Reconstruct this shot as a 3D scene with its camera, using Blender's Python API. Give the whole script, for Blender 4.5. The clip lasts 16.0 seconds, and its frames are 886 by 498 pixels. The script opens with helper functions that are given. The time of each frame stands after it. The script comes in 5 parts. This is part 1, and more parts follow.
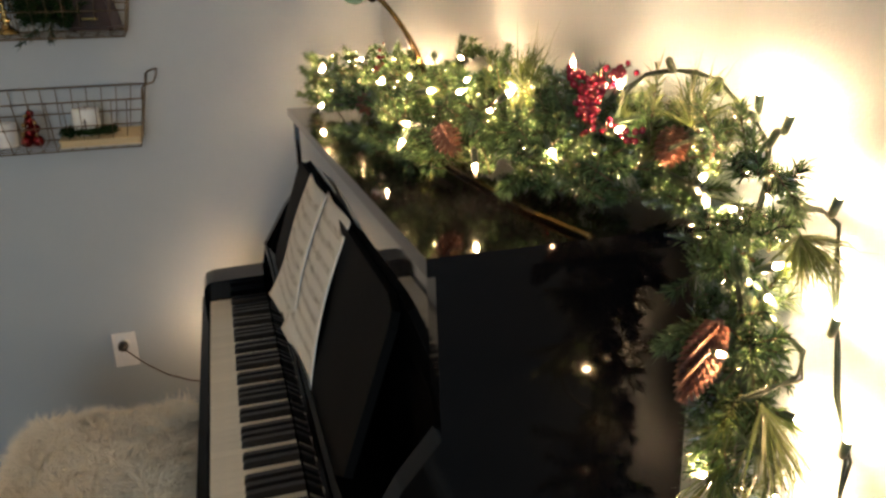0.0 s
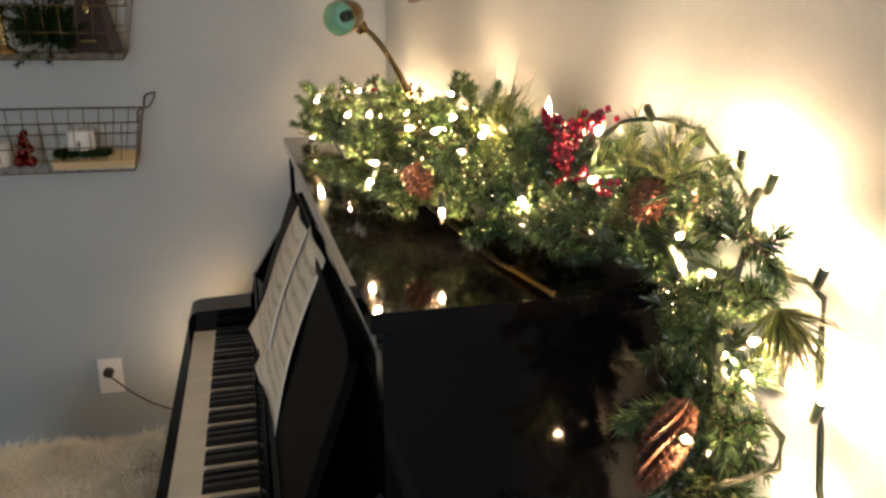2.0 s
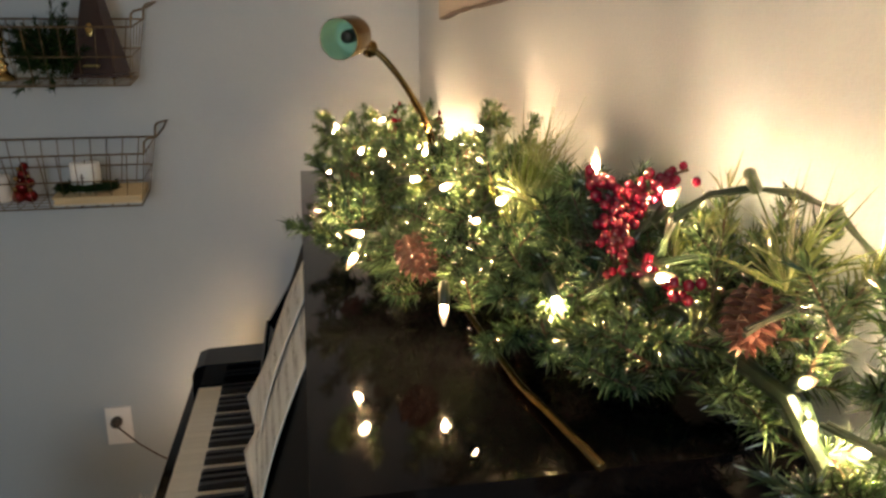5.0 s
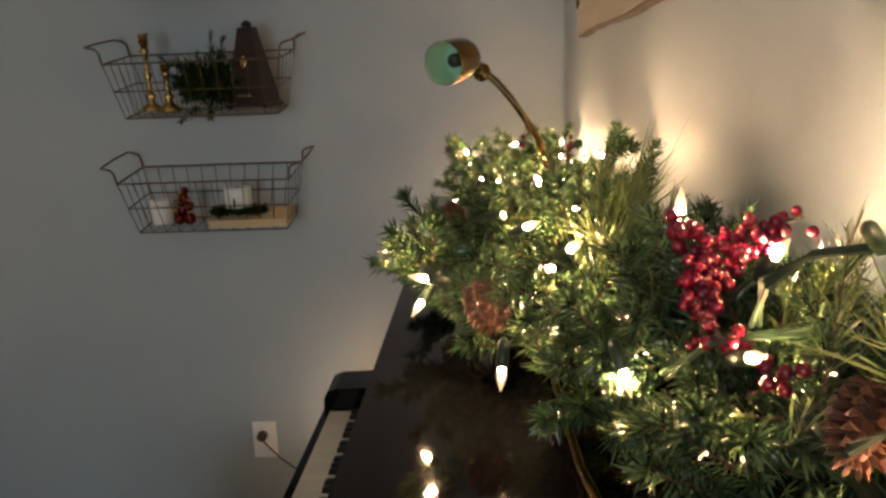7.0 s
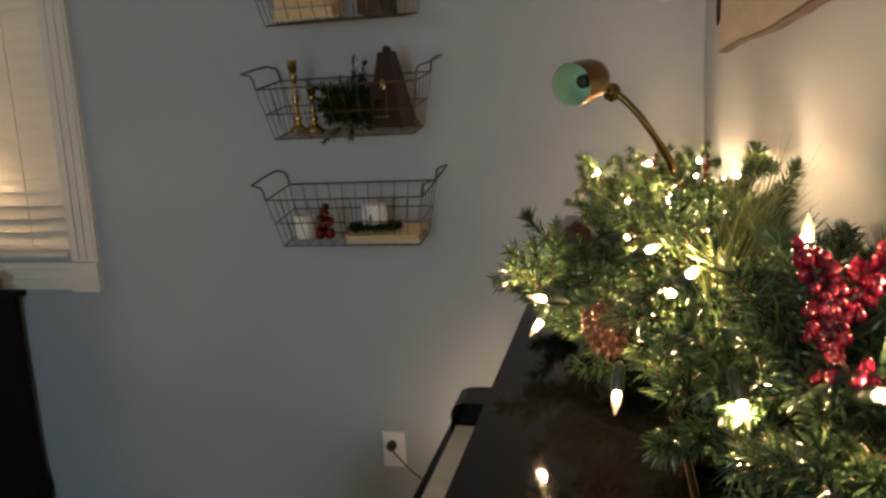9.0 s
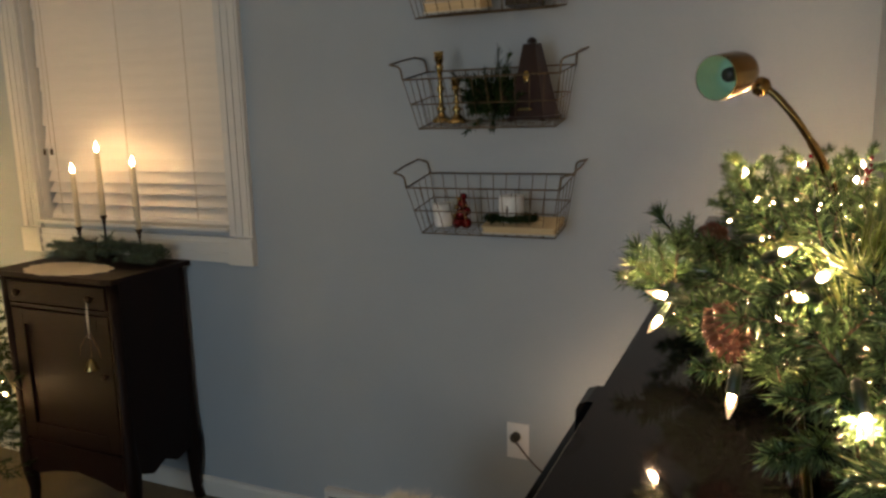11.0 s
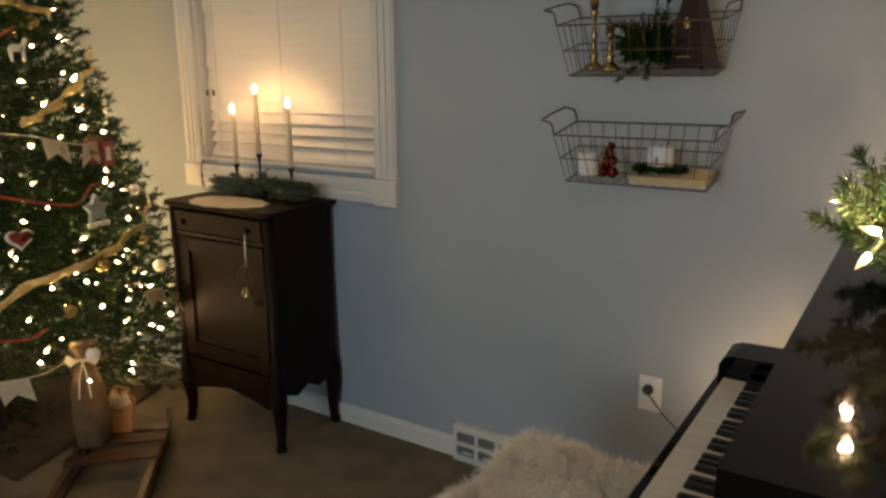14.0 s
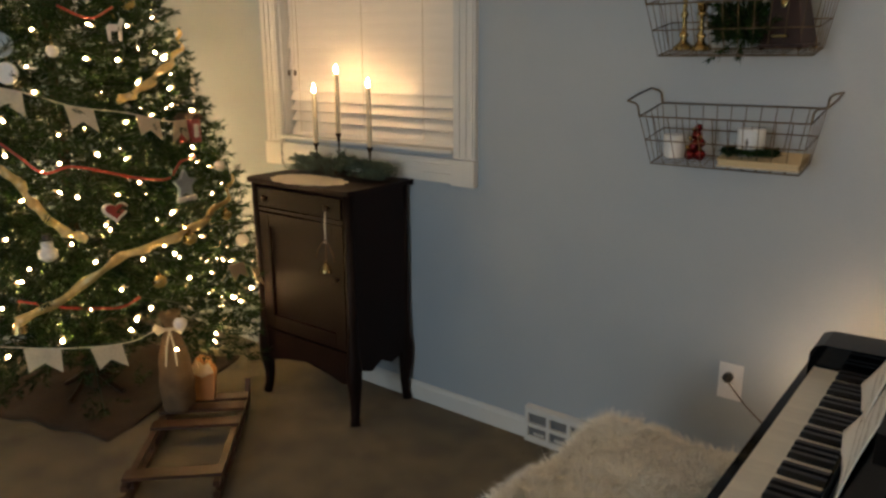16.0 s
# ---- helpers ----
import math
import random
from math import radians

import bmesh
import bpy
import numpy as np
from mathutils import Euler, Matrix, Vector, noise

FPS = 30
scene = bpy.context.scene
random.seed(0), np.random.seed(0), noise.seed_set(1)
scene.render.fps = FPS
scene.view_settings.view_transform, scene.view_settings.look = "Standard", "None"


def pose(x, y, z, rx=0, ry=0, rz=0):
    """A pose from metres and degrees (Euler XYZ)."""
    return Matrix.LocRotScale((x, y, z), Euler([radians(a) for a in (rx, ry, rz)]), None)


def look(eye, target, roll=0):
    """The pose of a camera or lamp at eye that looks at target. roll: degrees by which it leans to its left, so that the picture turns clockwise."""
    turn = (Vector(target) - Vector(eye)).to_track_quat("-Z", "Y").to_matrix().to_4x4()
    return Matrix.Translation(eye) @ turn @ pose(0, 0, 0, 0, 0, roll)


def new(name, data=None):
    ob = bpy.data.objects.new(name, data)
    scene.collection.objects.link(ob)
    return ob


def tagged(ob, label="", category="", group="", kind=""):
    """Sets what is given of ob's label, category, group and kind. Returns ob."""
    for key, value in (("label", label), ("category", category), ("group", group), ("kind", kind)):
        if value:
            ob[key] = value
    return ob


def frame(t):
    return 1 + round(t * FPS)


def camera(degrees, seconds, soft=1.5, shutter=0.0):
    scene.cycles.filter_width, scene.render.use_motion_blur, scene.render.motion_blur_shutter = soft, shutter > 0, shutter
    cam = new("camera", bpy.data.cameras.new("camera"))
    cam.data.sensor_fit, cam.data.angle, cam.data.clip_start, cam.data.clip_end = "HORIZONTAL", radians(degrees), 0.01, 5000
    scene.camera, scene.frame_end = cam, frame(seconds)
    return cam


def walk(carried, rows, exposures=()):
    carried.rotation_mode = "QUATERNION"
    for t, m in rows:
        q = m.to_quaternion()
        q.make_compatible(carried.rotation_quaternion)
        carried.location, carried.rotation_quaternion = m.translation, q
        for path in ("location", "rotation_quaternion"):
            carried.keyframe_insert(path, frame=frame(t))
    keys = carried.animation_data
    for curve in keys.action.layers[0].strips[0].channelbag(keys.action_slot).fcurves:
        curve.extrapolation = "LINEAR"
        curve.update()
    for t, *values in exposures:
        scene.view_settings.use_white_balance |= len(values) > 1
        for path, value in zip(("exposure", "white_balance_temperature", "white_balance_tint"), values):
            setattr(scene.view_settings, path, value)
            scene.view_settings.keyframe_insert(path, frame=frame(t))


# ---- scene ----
cam = camera(61.7, 16.0, soft=2.7)
PATH = [
    (0, (0.0, 0.0, 1.443), (0.53, 1.836, 0.851), -1.9),
    (0.5, (0.01, 0.009, 1.445), (0.538, 1.852, 0.874), -1.5),
    (1, (0.022, 0.013, 1.45), (0.548, 1.862, 0.899), -1.2),
    (1.5, (0.048, 0.026, 1.452), (0.564, 1.883, 0.92), -0.6),
    (2, (0.079, 0.047, 1.447), (0.573, 1.915, 0.932), 0.0),
    (2.5, (0.092, 0.071, 1.446), (0.561, 1.942, 0.919), 0.7),
    (3, (0.1, 0.108, 1.445), (0.543, 1.988, 0.927), -0.1),
    (3.5, (0.11, 0.156, 1.447), (0.54, 2.042, 0.941), -0.5),
    (4, (0.125, 0.202, 1.452), (0.546, 2.094, 0.957), -0.2),
    (6.3, (0.257, 0.35, 1.462), (0.39, 2.298, 1.029), -1.5),
    (6.5, (0.262, 0.352, 1.461), (0.339, 2.305, 1.035), -1.5),
    (7, (0.276, 0.358, 1.463), (0.186, 2.313, 1.051), -2.1),
    (7.5, (0.283, 0.361, 1.465), (0.079, 2.311, 1.069), -2.4),
    (8, (0.286, 0.356, 1.466), (0.003, 2.299, 1.085), -2.7),
    (8.5, (0.287, 0.349, 1.468), (-0.075, 2.282, 1.107), -2.9),
    (11, (0.31, 0.341, 1.463), (-0.494, 2.138, 1.108), -1.5),
    (11.5, (0.312, 0.33, 1.46), (-0.575, 2.087, 1.107), -1.3),
    (12, (0.312, 0.323, 1.461), (-0.63, 2.052, 1.109), -1.1),
    (12.5, (0.307, 0.311, 1.458), (-0.681, 2.012, 1.096), -0.8),
    (13, (0.293, 0.299, 1.449), (-0.732, 1.97, 1.051), -0.7),
    (13.5, (0.273, 0.279, 1.443), (-0.77, 1.929, 1.006), -0.7),
    (14, (0.26, 0.261, 1.445), (-0.805, 1.887, 0.976), -0.5),
    (14.5, (0.25, 0.243, 1.44), (-0.848, 1.845, 0.961), -0.5),
    (15, (0.243, 0.23, 1.436), (-0.898, 1.799, 0.952), -0.6),
    (15.5, (0.225, 0.21, 1.429), (-0.947, 1.755, 0.939), -0.3),
    (16, (0.22, 0.212, 1.432), (-0.971, 1.737, 0.925), -0.3),
]
EXPOSURES = [(0, 0.32), (4, 0.26), (6.5, -0.14), (8.5, -0.22), (12, -0.2), (14, 0.06), (16, 0.13)]
walk(cam, [(t, look(eye, target, roll)) for t, eye, target, roll in PATH], EXPOSURES)

# ---------------------------------------------------------------- world and large lights
world = bpy.data.worlds.new("night")
scene.world = world
world.use_nodes = True
world.node_tree.nodes["Background"].inputs["Color"].default_value = (0.01, 0.014, 0.025, 1)
world.node_tree.nodes["Background"].inputs["Strength"].default_value = 0.3

# added fill lamp in an assumed doorway behind the camera; no source is visible
lamp = bpy.data.lights.new("unseen_fill_light", "AREA")
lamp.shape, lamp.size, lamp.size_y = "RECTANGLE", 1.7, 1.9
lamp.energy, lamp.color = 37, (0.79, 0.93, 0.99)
new("unseen_fill_light", lamp).matrix_world = look((-0.9, -2.55, 1.2), (-0.9, 2.4, 1.1))

# ---------------------------------------------------------------- materials
def mat(name, color, rough=0.6, metal=0.0, vary=0.12, scale=8.0, fine=120.0, bump=0.1, depth=0.004, second=None, stretch=(1, 1, 1),
        random=0.0, coat=0.0, sheen=0.0, rvar=0.12, transmission=0.0, island=0.0, spec=0.5):
    """A surface with variation at two scales, fine relief and uneven gloss."""
    m = bpy.data.materials.new(name)
    m.use_nodes = True
    nt = m.node_tree
    b = nt.nodes["Principled BSDF"]
    N = nt.nodes.new
    L = nt.links.new
    tc = N("ShaderNodeTexCoord")
    mp = N("ShaderNodeMapping")
    mp.inputs["Scale"].default_value = stretch
    L(tc.outputs["Object"], mp.inputs["Vector"])
    n1 = N("ShaderNodeTexNoise")
    n1.inputs["Scale"].default_value, n1.inputs["Detail"].default_value = scale, 5
    n2 = N("ShaderNodeTexNoise")
    n2.inputs["Scale"].default_value, n2.inputs["Detail"].default_value = fine, 3
    L(mp.outputs["Vector"], n1.inputs["Vector"])
    L(mp.outputs["Vector"], n2.inputs["Vector"])
    ramp = N("ShaderNodeValToRGB")
    c = color
    d = second or tuple(v * (1 - 2.2 * vary) for v in c)
    e = tuple(min(1, v * (1 + vary)) for v in c)
    ramp.color_ramp.elements[0].color, ramp.color_ramp.elements[0].position = (*d, 1), 0.3
    ramp.color_ramp.elements[1].color, ramp.color_ramp.elements[1].position = (*e, 1), 0.7
    add = N("ShaderNodeMath")
    add.operation = "MULTIPLY_ADD"
    add.inputs[1].default_value, add.inputs[2].default_value = 0.35, 0.0
    L(n2.outputs["Fac"], add.inputs[0])
    mix = N("ShaderNodeMath")
    mix.operation = "MULTIPLY_ADD"
    mix.inputs[1].default_value = 0.65
    L(n1.outputs["Fac"], mix.inputs[0])
    L(add.outputs[0], mix.inputs[2])
    L(mix.outputs[0], ramp.inputs["Fac"])
    col = ramp.outputs["Color"]
    if random or island:
        hsv = N("ShaderNodeHueSaturation")
        if island:
            info = N("ShaderNodeNewGeometry")
            src = info.outputs["Random Per Island"]
        else:
            info = N("ShaderNodeObjectInfo")
            src = info.outputs["Random"]
        k = random or island
        mr = N("ShaderNodeMapRange")
        mr.inputs["To Min"].default_value, mr.inputs["To Max"].default_value = 1 - k, 1 + k
        L(src, mr.inputs["Value"])
        L(mr.outputs["Result"], hsv.inputs["Value"])
        L(col, hsv.inputs["Color"])
        col = hsv.outputs["Color"]
    L(col, b.inputs["Base Color"])
    rr = N("ShaderNodeMapRange")
    rr.inputs["To Min"].default_value, rr.inputs["To Max"].default_value = max(0.02, rough - rvar * rough), min(1, rough + rvar * rough)
    L(n1.outputs["Fac"], rr.inputs["Value"])
    L(rr.outputs["Result"], b.inputs["Roughness"])
    b.inputs["Metallic"].default_value = metal
    b.inputs["Specular IOR Level"].default_value = spec
    b.inputs["Coat Weight"].default_value = coat
    b.inputs["Coat Roughness"].default_value = 0.04
    b.inputs["Sheen Weight"].default_value = sheen
    b.inputs["Transmission Weight"].default_value = transmission
    if bump:
        bn = N("ShaderNodeBump")
        bn.inputs["Strength"].default_value, bn.inputs["Distance"].default_value = bump, depth
        L(n2.outputs["Fac"], bn.inputs["Height"])
        L(bn.outputs["Normal"], b.inputs["Normal"])
    return m


def glow(name, color, strength):
    m = bpy.data.materials.new(name)
    m.use_nodes = True
    b = m.node_tree.nodes["Principled BSDF"]
    b.inputs["Base Color"].default_value = (0.8, 0.75, 0.65, 1)
    b.inputs["Emission Color"].default_value, b.inputs["Emission Strength"].default_value = (*color, 1), strength
    return m


WALL = mat("wall_paint", (0.338, 0.4, 0.463), 0.55, vary=0.03, scale=3, fine=260, bump=0.25, depth=0.002)
CEIL = mat("ceiling_paint", (0.72, 0.71, 0.68), 0.9, vary=0.03, scale=4, fine=90, bump=0.4)
CARPET = mat("carpet_pile", (0.128, 0.102, 0.046), 0.95, vary=0.36, scale=7, fine=380, bump=0.9, depth=0.01, sheen=0.2)
TRIM = mat("white_trim_paint", (0.62, 0.64, 0.64), 0.35, vary=0.03, scale=6, fine=90, bump=0.08, depth=0.002)
SLAT = mat("white_blind_vinyl", (0.8, 0.77, 0.72), 0.3, vary=0.03, scale=9, fine=60, bump=0.05, stretch=(0.2, 1, 1))
LACQUER = mat("black_piano_lacquer", (0.0025, 0.0025, 0.003), 0.06, vary=0.2, scale=5, fine=30, bump=0.003, depth=0.001, rvar=0.5, spec=0.18)
DESK = mat("dark_satin_desk", (0.003, 0.003, 0.0032), 0.6, vary=0.2, scale=5, fine=60, bump=0.01, spec=0.06)
GLOSSY = mat("polished_black_panel", (0.006, 0.006, 0.0065), 0.04, vary=0.2, scale=5, fine=30, bump=0.0, coat=0.3, rvar=0.4)
IVORY = mat("ivory_key", (0.82, 0.78, 0.68), 0.22, vary=0.04, scale=20, fine=90, bump=0.02, random=0.04)
EBONY = mat("black_key", (0.012, 0.012, 0.013), 0.3, vary=0.2, scale=20, fine=120, bump=0.03)
FELT = mat("red_felt", (0.2, 0.015, 0.02), 0.95, vary=0.15, scale=30, fine=400, bump=0.4)
MAHOG = mat("dark_mahogany", (0.0065, 0.0022, 0.0016), 0.52, vary=0.3, scale=7, fine=90, bump=0.08, stretch=(3, 3, 0.5), coat=0.0, spec=0.17, second=(0.0035, 0.0014, 0.0012))
BRASS = mat("brass", (0.42, 0.3, 0.12), 0.26, metal=1, vary=0.12, scale=18, fine=120, bump=0.03, rvar=0.4)
OLDBRASS = mat("tarnished_brass", (0.2, 0.135, 0.05), 0.2, metal=1, vary=0.25, scale=18, fine=120, bump=0.02, rvar=0.4)
ROSEWOOD = mat("red_brown_wood", (0.018, 0.0045, 0.003), 0.35, vary=0.3, scale=9, fine=90, bump=0.06, stretch=(3, 3, 0.5), second=(0.008, 0.0025, 0.002))
WIRE = mat("aged_wire", (0.16, 0.125, 0.085), 0.45, metal=0.8, vary=0.3, scale=40, fine=200, bump=0.15)
PAPER = mat("sheet_paper", (0.7, 0.71, 0.7), 0.75, vary=0.04, scale=7, fine=160, bump=0.06)
INK = mat("printed_ink", (0.09, 0.085, 0.08), 0.8, vary=0.1, bump=0)
PLASTIC = mat("white_plastic", (0.73, 0.76, 0.79), 0.3, vary=0.02, scale=20, fine=90, bump=0.03)
BLACKPL = mat("black_plastic", (0.015, 0.015, 0.015), 0.45, vary=0.1, scale=30, fine=200, bump=0.1)
GREENWIRE = mat("dark_green_cord", (0.012, 0.028, 0.014), 0.4, vary=0.2, scale=40, fine=200, bump=0.1)
SKIRT = mat("brown_cloth", (0.045, 0.028, 0.015), 0.95, vary=0.25, scale=12, fine=400, bump=0.6)
NEEDLE = mat("pvc_needles", (0.07, 0.112, 0.05), 0.18, vary=0.3, scale=22, fine=90, bump=0, second=(0.01, 0.03, 0.016), island=0.6, spec=0.7)
LONGNEEDLE = mat("long_olive_needles", (0.085, 0.105, 0.032), 0.28, vary=0.25, scale=14, fine=90, bump=0, second=(0.05, 0.08, 0.02), island=0.4)
TREENEEDLE = mat("tree_needles", (0.014, 0.036, 0.009), 0.45, spec=0.1, vary=0.3, scale=7, fine=60, bump=0, second=(0.003, 0.010, 0.004), island=0.5)
BARK = mat("brown_stem", (0.06, 0.035, 0.018), 0.85, vary=0.3, scale=30, fine=200, bump=0.5)
CONE = mat("pine_cone_scales", (0.09, 0.028, 0.016), 0.6, vary=0.3, scale=30, fine=160, bump=0.25, second=(0.025, 0.01, 0.006), island=0.25)
BERRY = mat("red_berry", (0.11, 0.003, 0.017), 0.2, vary=0.15, scale=50, fine=200, bump=0.03, island=0.2)
FUR = mat("cream_faux_fur", (0.92, 0.87, 0.76), 0.9, vary=0.08, scale=9, fine=160, bump=0.2, sheen=0.4, island=0.05)
WAX = mat("ivory_wax", (0.72, 0.64, 0.46), 0.5, vary=0.05, scale=14, fine=90, bump=0.08)
IRON = mat("dark_bronze", (0.05, 0.033, 0.02), 0.4, metal=0.9, vary=0.2, scale=40, fine=160, bump=0.1)
FLAGPAPER = mat("aged_cream_paper", (0.58, 0.49, 0.34), 0.8, vary=0.14, scale=14, fine=160, bump=0.1)
PLAQUE = mat("weathered_cream_board", (0.36, 0.335, 0.3), 0.8, vary=0.1, scale=9, fine=90, bump=0.15, stretch=(1, 0.4, 3))
LACE = mat("cream_linen", (0.66, 0.6, 0.48), 0.9, vary=0.08, scale=30, fine=500, bump=0.4)
GREENIN = mat("pale_green_enamel", (0.5, 0.78, 0.57), 0.3, vary=0.05, scale=20, fine=100, bump=0.03)
REDTIN = mat("red_metallic", (0.2, 0.012, 0.014), 0.22, metal=0.7, vary=0.3, scale=40, fine=120, bump=0.4)
GOLDFOIL = mat("gold_mesh_ribbon", (0.66, 0.5, 0.22), 0.35, metal=0.5, vary=0.2, scale=40, fine=400, bump=0.3)
BURLAP = mat("burlap", (0.15, 0.1, 0.055), 0.95, vary=0.2, scale=20, fine=500, bump=0.8)
PINE = mat("worn_pine_wood", (0.045, 0.018, 0.008), 0.45, vary=0.25, scale=6, fine=70, bump=0.1, stretch=(4, 4, 0.6), second=(0.02, 0.009, 0.005))
BOOK = mat("yellowed_pages", (0.62, 0.5, 0.3), 0.8, vary=0.1, scale=10, fine=200, bump=0.3, stretch=(1, 1, 12))
WHITEORN = mat("white_ornament", (0.72, 0.7, 0.66), 0.5, vary=0.05, scale=20, fine=90, bump=0.1)
REDORN = mat("red_ornament", (0.26, 0.03, 0.025), 0.4, vary=0.15, scale=20, fine=120, bump=0.1)
BLUEORN = mat("grey_blue_ornament", (0.25, 0.3, 0.34), 0.5, vary=0.15, scale=20, fine=120, bump=0.1)
REDCORD = mat("red_bead_cord", (0.36, 0.03, 0.018), 0.3, vary=0.15, scale=30, fine=160, bump=0.1)
VOIDSHADE = mat("register_shade", (0.16, 0.17, 0.18), 0.8, vary=0.1, bump=0)
BULB = glow("warm_mini_bulb", (1.0, 0.6, 0.3), 3700)
TREEBULB = glow("warm_tree_bulb", (1.0, 0.6, 0.25), 820)
# see-through emissive shell: paints a soft halo round each bulb's glass
GLASSHALO = bpy.data.materials.new("bulb_glass_halo")
GLASSHALO.use_nodes = True
nt = GLASSHALO.node_tree
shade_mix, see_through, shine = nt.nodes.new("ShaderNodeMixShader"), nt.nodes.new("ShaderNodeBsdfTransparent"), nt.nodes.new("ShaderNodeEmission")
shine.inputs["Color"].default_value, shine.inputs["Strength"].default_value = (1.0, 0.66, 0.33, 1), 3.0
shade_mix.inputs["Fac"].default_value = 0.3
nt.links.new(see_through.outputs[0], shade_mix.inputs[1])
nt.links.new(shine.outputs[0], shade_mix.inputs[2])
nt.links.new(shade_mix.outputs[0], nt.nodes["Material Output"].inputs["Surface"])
FLAME = glow("led_flame", (1.0, 0.58, 0.25), 115)
GLASS = bpy.data.materials.new("clear_glass")
GLASS.use_nodes = True
GLASS.node_tree.nodes["Principled BSDF"].inputs["Transmission Weight"].default_value = 1.0
GLASS.node_tree.nodes["Principled BSDF"].inputs["Roughness"].default_value = 0.03

# ---------------------------------------------------------------- building helpers
def box(bm, x0, x1, y0, y1, z0, z1, m=None):
    """A box between two corners, turned by m."""
    vs = [bm.verts.new((m or Matrix()) @ Vector((x, y, z))) for z in (z0, z1) for y in (y0, y1) for x in (x0, x1)]
    for q in ((0, 2, 3, 1), (4, 5, 7, 6), (0, 1, 5, 4), (2, 6, 7, 3), (0, 4, 6, 2), (1, 3, 7, 5)):
        bm.faces.new([vs[i] for i in q])
    return bm


def tube(bm, pts, r, n=8, cap=True):
    """A round bar along points; r is one radius or one for each point."""
    pts = [Vector(p) for p in pts]
    rs = r if isinstance(r, (list, tuple)) else [r] * len(pts)
    rings, side = [], None
    for i, p in enumerate(pts):
        d = (pts[min(i + 1, len(pts) - 1)] - pts[max(i - 1, 0)]).normalized()
        if side is None:
            side = d.orthogonal().normalized()
        side = (side - d * side.dot(d)).normalized()
        up = d.cross(side)
        rings.append([bm.verts.new(p + rs[i] * (math.cos(2 * math.pi * k / n) * side + math.sin(2 * math.pi * k / n) * up)) for k in range(n)])
    for a, b in zip(rings, rings[1:]):
        for k in range(n):
            bm.faces.new((a[k], a[(k + 1) % n], b[(k + 1) % n], b[k]))
    if cap:
        bm.faces.new(rings[0][::-1])
        bm.faces.new(rings[-1])
    return bm


def lathe(bm, profile, n=20, m=None):
    """A turned body: profile is (radius, height) from bottom to top."""
    m = m or Matrix()
    rings = [[bm.verts.new(m @ Vector((max(r, 1e-4) * math.cos(2 * math.pi * k / n), max(r, 1e-4) * math.sin(2 * math.pi * k / n), z))) for k in range(n)] for r, z in profile]
    for a, b in zip(rings, rings[1:]):
        for k in range(n):
            bm.faces.new((a[k], a[(k + 1) % n], b[(k + 1) % n], b[k]))
    bm.faces.new(rings[0][::-1])
    bm.faces.new(rings[-1])
    return bm


def prism(bm, outline, axis, a, b):
    """An outline of (u, v) pulled along an axis from a to b. axis x: (y, z); y: (x, z); z: (x, y)."""
    def at(u, v, w):
        return {"x": (w, u, v), "y": (u, w, v), "z": (u, v, w)}[axis]
    lo = [bm.verts.new(at(u, v, a)) for u, v in outline]
    hi = [bm.verts.new(at(u, v, b)) for u, v in outline]
    k = len(outline)
    for i in range(k):
        bm.faces.new((lo[i], lo[(i + 1) % k], hi[(i + 1) % k], hi[i]))
    bm.faces.new(lo[::-1])
    bm.faces.new(hi)
    return bm


def mesh_of(name, bm, material, bevel=0.0, smooth=False):
    if bevel:
        bmesh.ops.bevel(bm, geom=[e for e in bm.edges if len(e.link_faces) == 2 and e.calc_face_angle(0) > 0.5], offset=bevel, segments=2, affect="EDGES", profile=0.6, clamp_overlap=True)
    bmesh.ops.recalc_face_normals(bm, faces=bm.faces)
    me = bpy.data.meshes.new(name)
    bm.to_mesh(me)
    bm.free()
    if smooth:
        me.shade_smooth()
    me.materials.append(material)
    return me


def part(name, bm, material, parent=None, label="", bevel=0.0, smooth=False, kind=""):
    ob = new(name, mesh_of(name, bm, material, bevel, smooth))
    ob.parent = parent
    return tagged(ob, label, kind=kind)


def single(name, bm, material, label, category, bevel=0.0, smooth=False, kind="", group=""):
    return tagged(part(name, bm, material, None, "", bevel, smooth), label, category, group, kind)


def thing(name, at, label, category, group="", kind="", turn=0):
    ob = new(name)
    ob.matrix_world = pose(*at, 0, 0, turn)
    ob.empty_display_size = 0.05
    return tagged(ob, label, category, group, kind)


def facemesh(name, verts, faces, material, smooth=False):
    me = bpy.data.meshes.new(name)
    me.from_pydata(verts, [], faces)
    me.materials.append(material)
    if smooth:
        me.shade_smooth()
    return me


def smooth_line(pts, n):
    """Evenly spaced points on a curve through pts."""
    P = [Vector(p) for p in pts]
    P = [2 * P[0] - P[1]] + P + [2 * P[-1] - P[-2]]
    out = []
    m = len(P) - 3
    for i in range(n + 1):
        s = min(m - 1e-6, i / n * m)
        j, t = int(s), s - int(s)
        a, b, c, d = P[j:j + 4]
        out.append(0.5 * ((2 * b) + (c - a) * t + (2 * a - 5 * b + 4 * c - d) * t * t + (3 * b - a - 3 * c + d) * t ** 3))
    return out


B = bmesh.new
rnd = random.Random(7)

